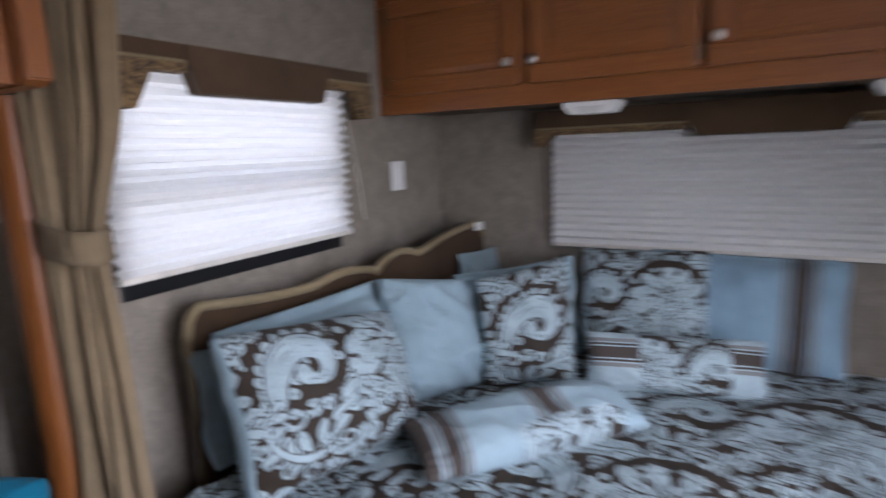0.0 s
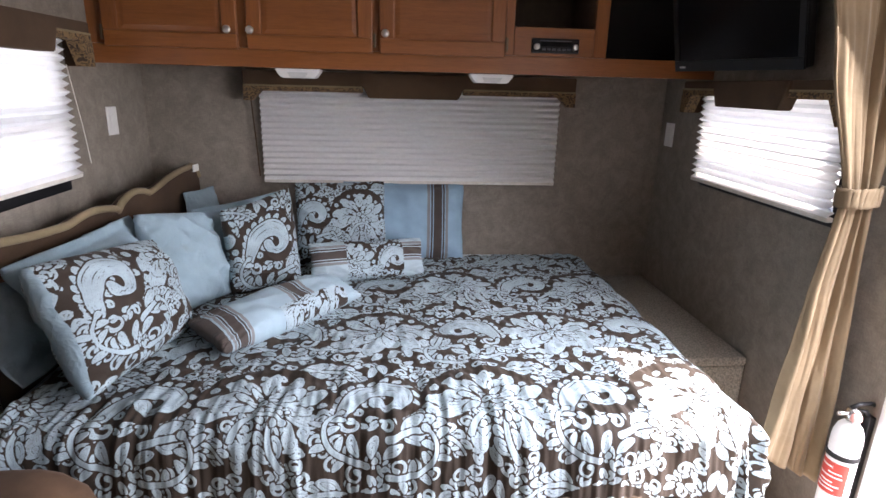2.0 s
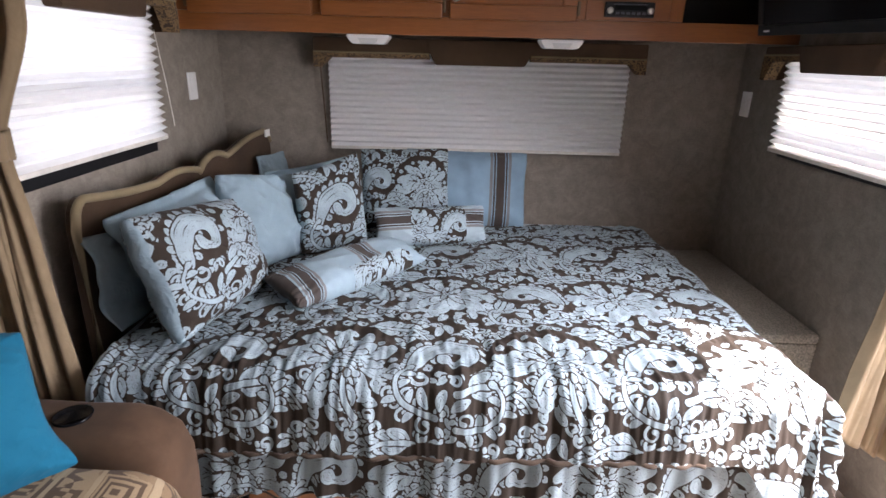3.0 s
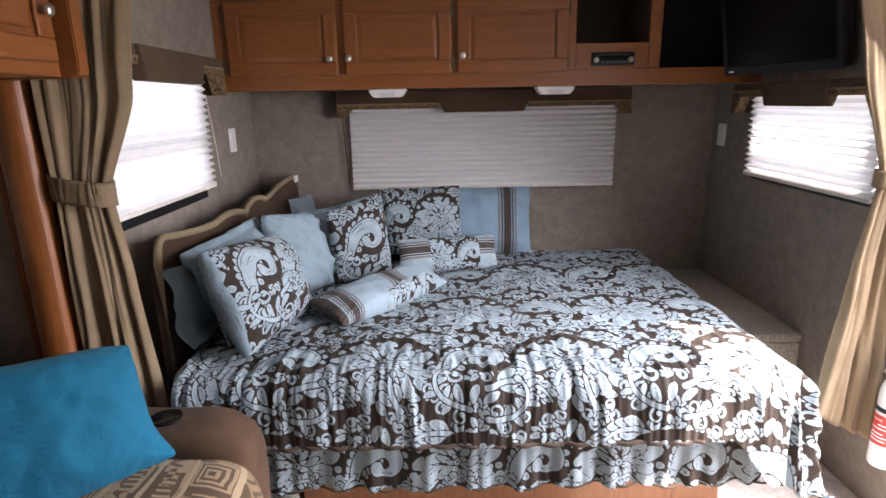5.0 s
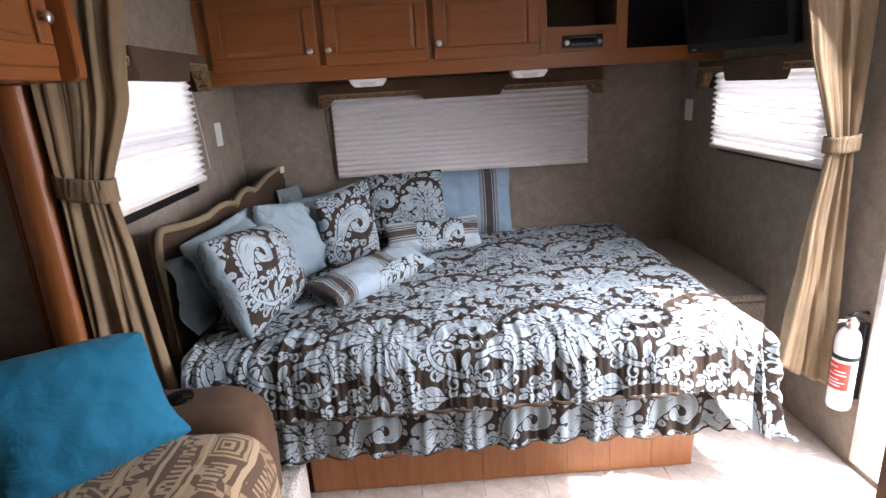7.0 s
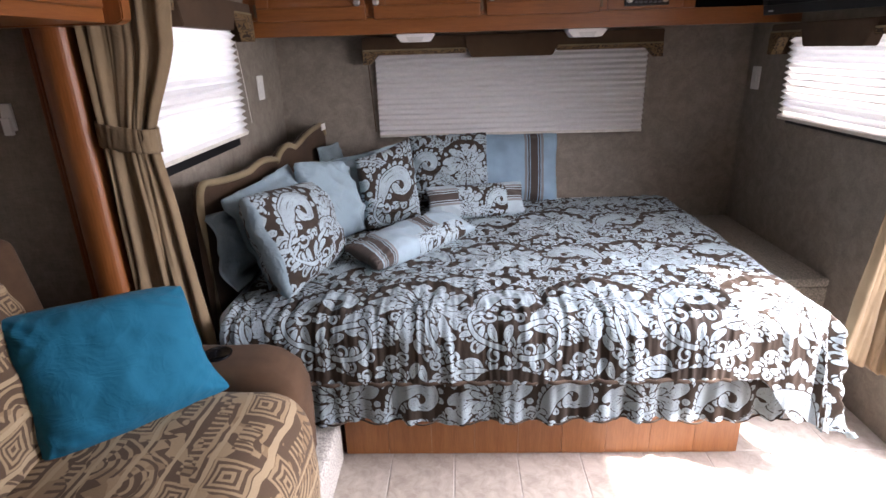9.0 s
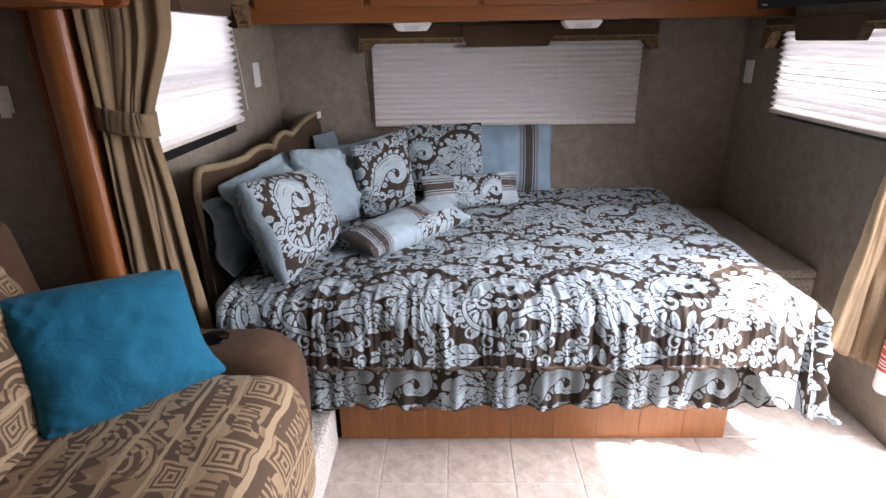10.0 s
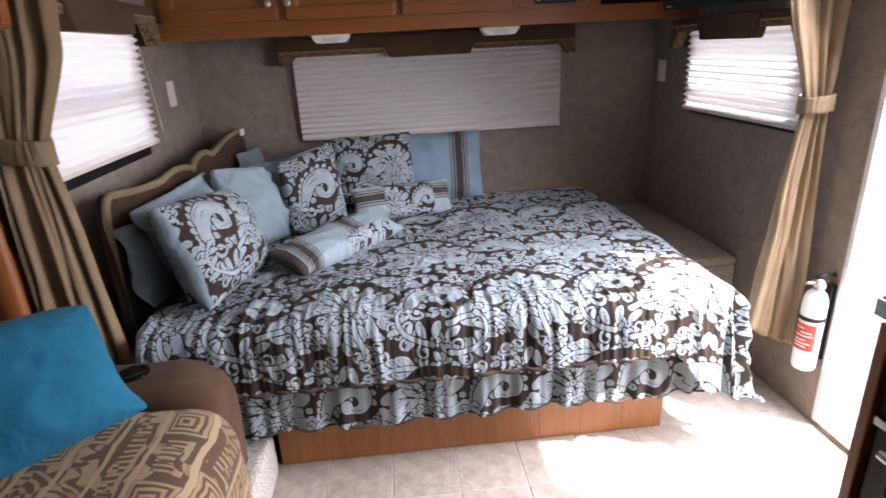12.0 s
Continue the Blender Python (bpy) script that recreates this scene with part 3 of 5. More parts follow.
def wall_with_holes(name, axis, lo, hi, a0, a1, z0, z1, holes, label):
    """A wall of thickness lo..hi across axis, from a0 to a1 along, with (a, b, bottom, top) openings."""
    bm = bmesh.new()
    cuts = sorted({a0, a1, *[h[0] for h in holes], *[h[1] for h in holes]})
    for p, q in zip(cuts, cuts[1:]):
        zs = [(z0, z1)]
        for h in holes:
            if h[0] <= p + 1e-6 and h[1] >= q - 1e-6:
                zs = [s for lo_, hi_ in zs for s in ((lo_, h[2]), (h[3], hi_)) if s[1] - s[0] > 1e-4]
        for s0, s1 in zs:
            if axis == "x":
                box(lo, hi, p, q, s0, s1, bm=bm)
            else:
                box(p, q, lo, hi, s0, s1, bm=bm)
    return setting(obj(name, bm, M_wall), label, "wall")


LWIN = (-1.335, -0.635, 0.944, 1.43)
RWIN = (-1.13, -0.40, 0.946, 1.32)
BWIN = (0.53, 1.77, 0.90, 1.27)
# unseen opening over the counter, added to let fill light in
FILL_WIN = (-3.45, -2.55, 1.02, 1.52)
DOOR = (-2.17, -1.408, 0.02, 1.72)
wall_with_holes("wall_west", "x", -0.05, 0.0, -1.41, 0.0, 0, CEIL, [LWIN], "grey-beige woven vinyl side wall with a window")
wall_with_holes("wall_east", "x", W, W + 0.05, REAR, 0.0, 0, CEIL, [RWIN, DOOR, FILL_WIN], "grey-beige woven vinyl side wall with window and doorway")
wall_with_holes("wall_north", "y", 0.0, 0.05, -0.05, W + 0.05, 0, CEIL, [BWIN], "grey-beige woven vinyl end wall with a wide window")
wall_with_holes("wall_south", "y", REAR - 0.05, REAR, -0.50, W + 0.05, 0, CEIL, [], "grey-beige vinyl wall closing the trailer")
wall_with_holes("wall_slideout", "x", -0.50, -0.45, REAR, -1.37, 0, CEIL, [], "grey-beige vinyl wall behind the sofa")
wall_with_holes("wall_return", "y", -1.41, -1.37, -0.45, -0.051, 0, CEIL, [], "grey-beige vinyl return wall beside the sofa")
setting(obj("ceiling", box(-0.50, W + 0.05, REAR - 0.05, 0.05, CEIL, CEIL + 0.04), M_ceiling), "off-white smooth panel ceiling", "ceiling")

# ground outside
gb = bmesh.new()
bmesh.ops.create_grid(gb, x_segments=2, y_segments=2, size=600)
moved(gb, Matrix.Translation((0, 0, -0.55)))
setting(obj("ground", gb, M_ground), "pale gravel ground outside the trailer", "ground")

# ---- windows, shades and valances ----
def window(name, axis, wall_in, out, hole, label, rail=True):
    """Frame in the wall's opening, glass outside; out: +1 or -1, the way out of the room along axis."""
    a0, a1, z0, z1 = hole
    top = thing(name, label, "window")
    setting(top, label, "window")

    def bar(p, q, s, e, d0, d1):
        lo, hi = sorted((wall_in + out * d0, wall_in + out * d1))
        return box(lo, hi, p, q, s, e, 0.003) if axis == "x" else box(p, q, lo, hi, s, e, 0.003)
    f = 0.022
    foot = 0.045
    for p, q, s, e in ((a0, a1, z0, z0 + foot), (a0, a1, z1 - f, z1), (a0, a0 + f, z0 + foot, z1 - f), (a1 - f, a1, z0 + foot, z1 - f)):
        part("window_frame", bar(p, q, s, e, -0.006, 0.045), M_black, top, "black metal window frame")
    if rail:
        zm = z0 + (z1 - z0) * 0.46
        part("window_rail", bar(a0 + f, a1 - f, zm - 0.018, zm + 0.018, 0.012, 0.034), M_black, top)
    g = part("pane", bar(a0 + f, a1 - f, z0 + foot, z1 - f, 0.036, 0.040), M_glass, top)
    g.visible_shadow = False
    return top


def shade(axis, wall_in, inward, a0, a1, z0, z1, mat, label):
    """A pleated shade with its bottom rail; inward: +1 or -1, the way into the room."""
    top = thing("pleated_shade", label, "blind", "pleated window shades")
    pleats = round((z1 - z0) / 0.0265)

    def pt(s, t):
        k = t * pleats * 2
        zig = abs(k % 2 - 1)
        d = wall_in + inward * (0.020 + 0.021 * zig + 0.0015 * n3(s * 9, t * 30))
        z = z0 + 0.014 + (z1 - z0 - 0.014) * t + 0.002 * n3(s * 5, t * 60, 3)
        a = a0 + (a1 - a0) * s
        return (d, a, z) if axis == "x" else (a, d, z)
    part("pleats", sheet(pt, 14, pleats * 2), mat, top)
    lo, hi = sorted((wall_in + inward * 0.018, wall_in + inward * 0.04))
    b = box(lo, hi, a0, a1, z0, z0 + 0.014, 0.003) if axis == "x" else box(a0, a1, lo, hi, z0, z0 + 0.014, 0.003)
    part("bottom_rail", b, M_rail, top, "cream metal bottom rail")
    return top


def valance(axis, wall_in, inward, a0, a1, ztop, zside, zmid, zend, m0, m1, label):
    """Padded cornice: brown band, a deeper middle panel, patterned borders and end tabs."""
    top = thing("valance", label, "valance", "padded window valances")

    def slab(pts, d0, d1, bev=0.003):
        lo, hi = sorted((wall_in + inward * d0, wall_in + inward * d1))
        return prism(pts, axis, lo, hi, bev)
    b = 0.022
    part("band", slab([(a0, zside + b), (a1, zside + b), (a1, ztop), (a0, ztop)], 0.045, 0.085), M_suede, top, "dark brown suede band")
    part("centre_panel", slab([(m0, zmid), (m1, zmid), (m1 + 0.028, zside + b + 0.01), (m1 + 0.028, ztop - 0.002), (m0 - 0.028, ztop - 0.002), (m0 - 0.028, zside + b + 0.01)], 0.05, 0.097), M_suede, top, "deeper brown suede middle panel")
    for p, q in ((a0, m0 - 0.024), (m1 + 0.024, a1)):
        part("border", slab([(p, zside), (q, zside), (q, zside + b + 0.004), (p, zside + b + 0.004)], 0.048, 0.089, 0.002), M_trim, top, "tan and brown patterned border")
        part("border_piping", tube([(wall_in + inward * 0.087, p + 0.003, zside + b) if axis == "x" else (p + 0.003, wall_in + inward * 0.087, zside + b),
                                    (wall_in + inward * 0.087, q - 0.003, zside + b) if axis == "x" else (q - 0.003, wall_in + inward * 0.087, zside + b)], 0.004), M_piping, top)
    e = 0.075
    for p, q, r in ((a0, a0 + e, a0 + e * 0.45), (a1, a1 - e, a1 - e * 0.45)):
        part("end_tab", slab([(p, zside + 0.001), (p, zend), (r, zend), (q, zside + 0.001)], 0.046, 0.091, 0.0015), M_trim, top, "patterned stepped end")
    for p in (a0, a1):
        s = 0.008 if p == a0 else -0.008
        lo, hi = sorted((p, p + s))
        dlo, dhi = sorted((wall_in, wall_in + inward * 0.045))
        bb = box(dlo, dhi, lo, hi, zend, ztop) if axis == "x" else box(lo, hi, dlo, dhi, zend, ztop)
        part("return_board", bb, M_suede, top)
    return top


window("window_1", "x", 0.0, -1, LWIN, "black-framed sliding window behind a lit shade")
window("window_2", "x", W, 1, RWIN, "black-framed window behind a lit shade")
# added window, out of view, that holds the fill lamp
window("added_window", "x", W, 1, FILL_WIN, "unseen black-framed window added over the counter for fill light")
window("window_3", "y", 0.0, 1, BWIN, "wide black-framed end window behind a shade", False)
# unseen panel, added to keep daylight off the end window
setting(obj("daylight_blocker", box(0.40, 1.90, 0.075, 0.085, 0.85, 1.40, 0.003), M_white), "unseen white panel added outside the end window to block daylight", "panel")
shade("x", 0.0, 1, -1.352, -0.622, 0.985, 1.46, M_blind, "white pleated shade glowing with daylight on the side wall")
shade("x", W, -1, -1.135, -0.392, 0.965, 1.33, M_blind, "white pleated shade lit from outside beside the doorway")
shade("y", 0.0, -1, 0.488, 1.800, 0.872, 1.32, M_blind_shaded, "white pleated shade, toned as shaded, closed over the wide window")
valance("x", 0.0, 1, -1.335, -0.545, 1.47, 1.412, 1.370, 1.335, -1.155, -0.770, "brown padded valance with tan patterned border, side window")
valance("x", W, -1, -1.185, -0.325, 1.345, 1.293, 1.258, 1.226, -0.925, -0.585, "brown padded valance with tan patterned border, doorway side")
valance("y", 0.0, -1, 0.436, 1.852, 1.348, 1.266, 1.246, 1.226, 0.955, 1.335, "wide brown padded valance under the cabinets")
tagged(obj("shade_cord", tube([(0.03, -0.605, 1.34), (0.028, -0.56, 1.15), (0.03, -0.545, 1.02)], 0.0015, 6), M_rail), "thin cream pull cord beside the side window shade", "cord")
tagged(obj("shade_cord", tube([(0.452, -0.03, 1.23), (0.462, -0.028, 1.05), (0.47, -0.03, 0.90)], 0.003, 6), M_suede), "dark pull cord beside the wide window shade", "cord")

opening_lamp("daylight_west", (-0.06, -1.0, 1.2), (1.0, -1.0, 1.15), 0.66, 0.44, 0.75)
opening_lamp("daylight_east", (W + 0.06, -0.765, 1.14), (1.3, -0.765, 1.05), 0.68, 0.34, 0.28)
opening_lamp("daylight_door", (W + 0.10, -1.77, 0.95), (1.45, -1.45, 0.0), 0.7, 1.6, 12.0, spread=121)
# added fill lamp in the unseen opening, for bed front and floor
opening_lamp("fill_from_added_window", (W + 0.06, -3.0, 1.27), (0.9, -1.5, 0.15), 0.86, 0.46, 0.3, spread=110)

for x, y, z, n, lab in ((0.0, -0.305, 1.146, 1, "white switch plate on the side wall"), (W, -0.095, 1.118, -1, "white switch plate near the corner")):
    sw = thing("switch_plate", lab, "switch", "", (x, y, z))
    lo, hi = sorted((0.0, n * 0.007))
    part("plate", box(lo, hi, -0.036, 0.036, -0.052, 0.052, 0.003), M_white, sw)
    lo, hi = sorted((n * 0.007, n * 0.011))
    part("rocker", box(lo, hi, -0.014, 0.014, -0.026, 0.026, 0.0015), M_white, sw)

# ---- overhead cabinets on the end wall ----
CF, CB, CT = -0.385, 1.352, 1.757
cab = thing("overhead_cabinet", "honey oak overhead cabinet with three doors and open niches", "cabinet", "", (1.15, -0.2, CB))
cab.location = (0, 0, 0)


def rail(name, x0, x1, z0, z1, mat=M_oak):
    part(name, box(x0, x1, CF, CF + 0.02, z0, z1, 0.0015), mat, cab)


part("bottom_panel", box(0.004, W - 0.004, CF + 0.02, -0.004, CB + 0.012, CB + 0.024), M_oakin, cab)
part("top_panel", box(0.004, W - 0.004, CF + 0.02, -0.004, CT - 0.012, CT - 0.002), M_oakin, cab)
part("back_panel", box(0.004, W - 0.004, -0.014, -0.004, CB + 0.025, CT - 0.013), M_oakin, cab)
rail("bottom_rail", 0.002, W - 0.002, CB, 1.418)
rail("top_rail", 0.002, W - 0.002, 1.695, CT)
for x0, x1 in ((0.002, 0.065), (0.50, 0.56), (0.965, 1.03), (1.455, 1.505), (1.81, 1.86), (2.25, W - 0.002)):
    rail("stile", x0, x1, 1.419, 1.694, M_oakz)
rail("radio_panel", 1.506, 1.809, 1.419, 1.520)
part("niche_floor", box(1.506, 1.809, CF + 0.02, -0.015, 1.508, 1.520), M_oakin, cab)
for x in (1.48, 1.835):
    part("divider", box(x - 0.006, x + 0.006, CF + 0.021, -0.015, CB + 0.025, CT - 0.014), M_oakin, cab)
part("dark_backing", box(1.862, 2.245, CF + 0.14, CF + 0.15, CB + 0.026, CT - 0.014), M_black, cab, "black backing of the television niche")


def raised_door(x0, x1, z0, z1, y, parent, knob_x, knob_z, hinge_x):
    """Door with mitred frame and a raised middle field."""
    d = part("door", box(x0, x1, y - 0.010, y, z0, z1, 0.002), M_oak, parent, "oak raised-panel door")
    s = 0.052
    for nm, a, b, c, e, mt in (("frame_rail", x0, x1, z0, z0 + s, M_oak), ("frame_rail", x0, x1, z1 - s, z1, M_oak), ("frame_stile", x0, x0 + s, z0 + s, z1 - s, M_oakz), ("frame_stile", x1 - s, x1, z0 + s, z1 - s, M_oakz)):
        part(nm, box(a, b, y - 0.020, y - 0.0102, c, e, 0.004), mt, d)
    fm = bmesh.new()
    a, b, c, e, k = x0 + s + 0.006, x1 - s - 0.006, z0 + s + 0.006, z1 - s - 0.006, 0.014
    outer = [fm.verts.new(p) for p in ((a, y - 0.0102, c), (b, y - 0.0102, c), (b, y - 0.0102, e), (a, y - 0.0102, e))]
    inner = [fm.verts.new(p) for p in ((a + k, y - 0.0135, c + k), (b - k, y - 0.0135, c + k), (b - k, y - 0.0135, e - k), (a + k, y - 0.0135, e - k))]
    for i in range(4):
        fm.faces.new((outer[i], outer[(i + 1) % 4], inner[(i + 1) % 4], inner[i]))
    fm.faces.new(inner)
    part("raised_field", fm, M_oak, d)
    kn = lathe([(0.005, 0), (0.005, 0.012), (0.013, 0.016), (0.0145, 0.021), (0.011, 0.026), (0.003, 0.028)], 20, Matrix.Translation((knob_x, y - 0.020, knob_z)) @ Matrix.Rotation(radians(90), 4, "X"))
    part("knob", kn, M_chrome, d, "round brushed nickel knob", True)
    for hz in (z0 + 0.045, z1 - 0.045):
        part("hinge", box(hinge_x - 0.005, hinge_x + 0.005, y - 0.016, y - 0.001, hz - 0.024, hz + 0.024, 0.002), M_hinge, d, "dull bronze hinge")


raised_door(0.060, 0.512, 1.410, 1.702, CF - 0.001, cab, 0.483, 1.474, 0.053)
raised_door(0.545, 0.985, 1.410, 1.702, CF - 0.001, cab, 0.561, 1.474, 0.992)
raised_door(1.012, 1.470, 1.410, 1.702, CF - 0.001, cab, 1.032, 1.478, 1.477)

radio = thing("car_stereo", "black stereo set into the oak cabinet front", "radio", "", (1.661, CF, 1.456))
part("bezel", box(-0.090, 0.090, -0.010, -0.0005, -0.026, 0.026, 0.004), M_black, radio)
part("display", box(-0.055, 0.06, -0.0125, -0.0102, -0.002, 0.013, 0.001), M_screen, radio)
part("slot", box(-0.06, 0.06, -0.0125, -0.0102, 0.016, 0.019), M_dim, radio)
for k in range(6):
    part("button", box(-0.05 + k * 0.019, -0.037 + k * 0.019, -0.0135, -0.0102, -0.016, -0.008, 0.001), M_dim, radio)
for x in (-0.072, 0.072):
    part("dial", lathe([(0.011, 0), (0.011, 0.012), (0.008, 0.015)], 16, Matrix.Translation((x, -0.0102, -0.004)) @ Matrix.Rotation(radians(90), 4, "X")), M_chrome, radio, "", True)

for x0, x1 in ((0.628, 0.792), (1.350, 1.515)):
    lp = thing("under_cabinet_light", "white plastic reading light under the cabinet", "lamp", "reading lights under the cabinet")
    pts = [(x0, CB - 0.001), (x1, CB - 0.001), (x1 - 0.004, CB - 0.012), (x1 - 0.022, CB - 0.034), (x0 + 0.022, CB - 0.034), (x0 + 0.004, CB - 0.012)]
    part("housing", prism(pts, "y", -0.372, -0.285, 0.003), M_white, lp)
    part("lens", prism([(x0 + 0.045, CB - 0.014), (x1 - 0.045, CB - 0.014), (x1 - 0.055, CB - 0.0325), (x0 + 0.055, CB - 0.0325)], "y", -0.3755, -0.373), M_lens, lp, "ribbed clear lens")

# ---- television ----
tv = thing("television", "black flat television on a swing arm below the ceiling", "television")
m_tv, tw, th = span((2.085, -0.50, 1.375), (2.235, -0.965, 1.375), (2.015, -0.525, 1.705))
tv.matrix_world = m_tv
part("case", box(-tw / 2, tw / 2, -th / 2, th / 2, -0.045, -0.004, 0.008), M_black, tv)
for a, b, c, d in ((-tw / 2, tw / 2, -th / 2, -th / 2 + 0.035), (-tw / 2, tw / 2, th / 2 - 0.02, th / 2), (-tw / 2, -tw / 2 + 0.02, -th / 2 + 0.035, th / 2 - 0.02), (tw / 2 - 0.02, tw / 2, -th / 2 + 0.035, th / 2 - 0.02)):
    part("bezel", box(a, b, c, d, -0.0038, 0.004, 0.002), M_black, tv)
part("screen", box(-tw / 2 + 0.0205, tw / 2 - 0.0205, -th / 2 + 0.0355, th / 2 - 0.0205, -0.0035, 0.000), M_screen, tv)
part("badge", box(-tw / 2 + 0.025, -tw / 2 + 0.05, -th / 2 + 0.012, -th / 2 + 0.018, 0.0042, 0.005), M_steel, tv)
part("wall_arm", box(-0.03, 0.03, -0.03, 0.03, -0.20, -0.046, 0.004), M_black, tv)

# ---- the bed ----
BX0, BX1, BY0, BY1, BZ = 0.15, 1.885, -0.07, -1.40, 0.565
base = thing("bed", "oak-faced plywood bed platform on the tiled floor", "bed")
part("backing_board", box(0.492, 1.785, -1.338, -1.330, 0.004, 0.214), M_oakin, base)
for k in range(9):
    w9 = (1.787 - 0.490) / 9
    part("plank", box(0.490 + k * w9 + 0.0004, 0.490 + (k + 1) * w9 - 0.0004, -1.3455 - 0.0004 * (k % 3), -1.3385, 0.004, 0.2155, 0.0008), M_plank, base)
part("foot_panel", box(1.772, 1.787, -1.329, -0.02, 0.004, 0.215, 0.002), M_oaky, base)
part("platform", box(0.05, 1.787, -1.38, -0.02, 0.216, 0.234), M_oak, base)
mattress = tagged(obj("mattress", box(0.13, BX1 - 0.02, BY1 + 0.03, BY0 + 0.04, 0.236, BZ - 0.02, 0.04, 4), M_sheet), "thick mattress in a pale sheet on the bed base", "mattress")


def comforter_mesh():
    over_x, over_y = 0.40, 0.235
    ax0, la, lb = 0.185, BX1 - 0.185, BY0 - BY1
    ea = la + over_x

    def drop_at(a):
        """How far the front edge hangs: longer towards the foot corner."""
        k = min(1.0, max(0.0, (a - la + 0.15) / 0.12))
        return over_y + 0.13 * k * k * (3 - 2 * k)

    def pt(s, t):
        a = s * ea
        b = t * (lb + drop_at(a))
        oa, ob = max(0.0, a - la), max(0.0, b - lb)
        x, y = ax0 + min(a, la), BY0 - min(b, lb)
        o = min(math.hypot(oa, ob), 0.40 + 0.02 * n3(a * 9, b * 9, 4))
        z = BZ
        rr = 0.07
        oh = math.hypot(oa, ob)
        nx, ny = (oa / oh, -ob / oh) if o > 0 else (0.0, 0.0)
        if o > 0:
            ang = min(o / rr, math.pi / 2)
            out = rr * math.sin(ang) + max(0.0, o - rr * math.pi / 2) * (0.12 + 0.10 * min(1.0, 4 * oa * ob / (oh * oh + 1e-9)))
            z -= rr * (1 - math.cos(ang)) + max(0.0, o - rr * math.pi / 2)
            x += nx * out
            y += ny * out
        # soft top, quilted puckers, hanging folds
        flat = max(0.0, 1 - o / 0.06)
        z += flat * (0.010 * n3(a * 3.2, b * 3.2, 1) + 0.008 * n3(a * 11, b * 9, 2) + 0.006 * n3(a * 30, b * 20, 3) + 0.0025 * n3(a * 60, b * 40, 7))
        near = min(1.0, max(0.0, (b - lb + 0.32) / 0.36))
        pucker = near * (0.009 * n3(a * 55, b * 6, 5) + 0.014 * n3(a * 23, b * 4, 6) + 0.003 * n3(a * 95, b * 14, 8))
        z += flat * pucker
        hang = min(1.0, o / 0.12)
        if o > 0:
            k = a if ob >= oa else b
            fold = (0.016 if oa > ob else 0.006) * math.sin(k * 23 + 2.2 * n3(k * 4, 0.3)) * hang + 0.7 * pucker
            corner = min(oa, ob) / (over_y) if min(oa, ob) > 0 else 0
            fold += 0.03 * math.sin(math.atan2(oa, ob + 1e-6) * 9) * min(1, corner * 2)
            x += nx * fold
            y += ny * fold
        edge_b = max(0.0, 1 - b / 0.10)
        z -= edge_b * 0.02
        z = max(z, 0.045 + 0.02 * n3(a * 6, b * 6, 9))
        return (x, y, z)
    nu, nv, fine = 420, 290, 2
    g = np.array([[pt(i / nu, j / nv) for j in range(nv + 1)] for i in range(nu + 1)])
    uv = np.array([[(i / nu * ea, -j / nv * (lb + drop_at(i / nu * ea))) for j in range(nv + 1)] for i in range(nu + 1)])
    lining = sheet(lambda s, t: tuple(g[round(s * 70) * 6, round(t * 58) * 5]), 70, 58)
    bmesh.ops.recalc_face_normals(lining, faces=lining.faces)
    up = 1 if sum(f.normal.z for f in lining.faces) > 0 else -1
    lining.normal_update()
    for v in lining.verts:
        v.co -= v.normal * 0.012 * up
    return grid_mesh("comforter", finer(g, fine), finer(uv, fine)), lining


def finer(g, k):
    """A grid with k - 1 new rows and columns between each two."""
    for axis in (0, 1):
        n = g.shape[axis] - 1
        q = np.arange(n * k + 1) / k
        i = np.minimum(q.astype(int), n - 1)
        f = (q - i).reshape((-1, 1, 1) if axis == 0 else (1, -1, 1))
        g = np.take(g, i, axis) * (1 - f) + np.take(g, i + 1, axis) * f
    return g


def grid_mesh(name, g, uv):
    """A smooth mesh over a grid of points, with a UV map."""
    nu, nv = g.shape[0] - 1, g.shape[1] - 1
    ids = np.arange((nu + 1) * (nv + 1)).reshape(nu + 1, nv + 1)
    quads = np.stack((ids[:-1, :-1], ids[:-1, 1:], ids[1:, 1:], ids[1:, :-1]), -1).reshape(-1)
    me = bpy.data.meshes.new(name)
    me.vertices.add(ids.size)
    me.vertices.foreach_set("co", g.reshape(-1).astype(np.float32))
    me.loops.add(len(quads))
    me.loops.foreach_set("vertex_index", quads.astype(np.int32))
    me.polygons.add(len(quads) // 4)
    me.polygons.foreach_set("loop_start", np.arange(0, len(quads), 4, dtype=np.int32))
    me.polygons.foreach_set("use_smooth", np.ones(len(quads) // 4, bool))
    me.update(calc_edges=True)
    me.uv_layers.new(name="UVMap").uv.foreach_set("vector", uv.reshape(-1, 2)[quads].reshape(-1).astype(np.float32))
    return me


quilt_me, quilt_lining = comforter_mesh()
weave_motif(quilt_me, (0.57, -1.275))
quilt_me.materials.append(M_damask)
comforter = tagged(new("comforter", quilt_me), "brown and pale blue damask comforter draped over the bed", "comforter")
part("lining", quilt_lining, M_sham, comforter, "grey-blue cotton lining", True)


hem_y = [(0.185 + 1.47 * k / 140, -1.4835 - 0.006 * math.sin(k * 0.9) - 0.006 * n3(k * 0.4, 2.0), 0.3705 + 0.006 * n3(k * 0.15, 4.0)) for k in range(141)]
part("hem", tube(hem_y, 0.0065, 8), M_hem, comforter, "brown folded hem along the edge", True)


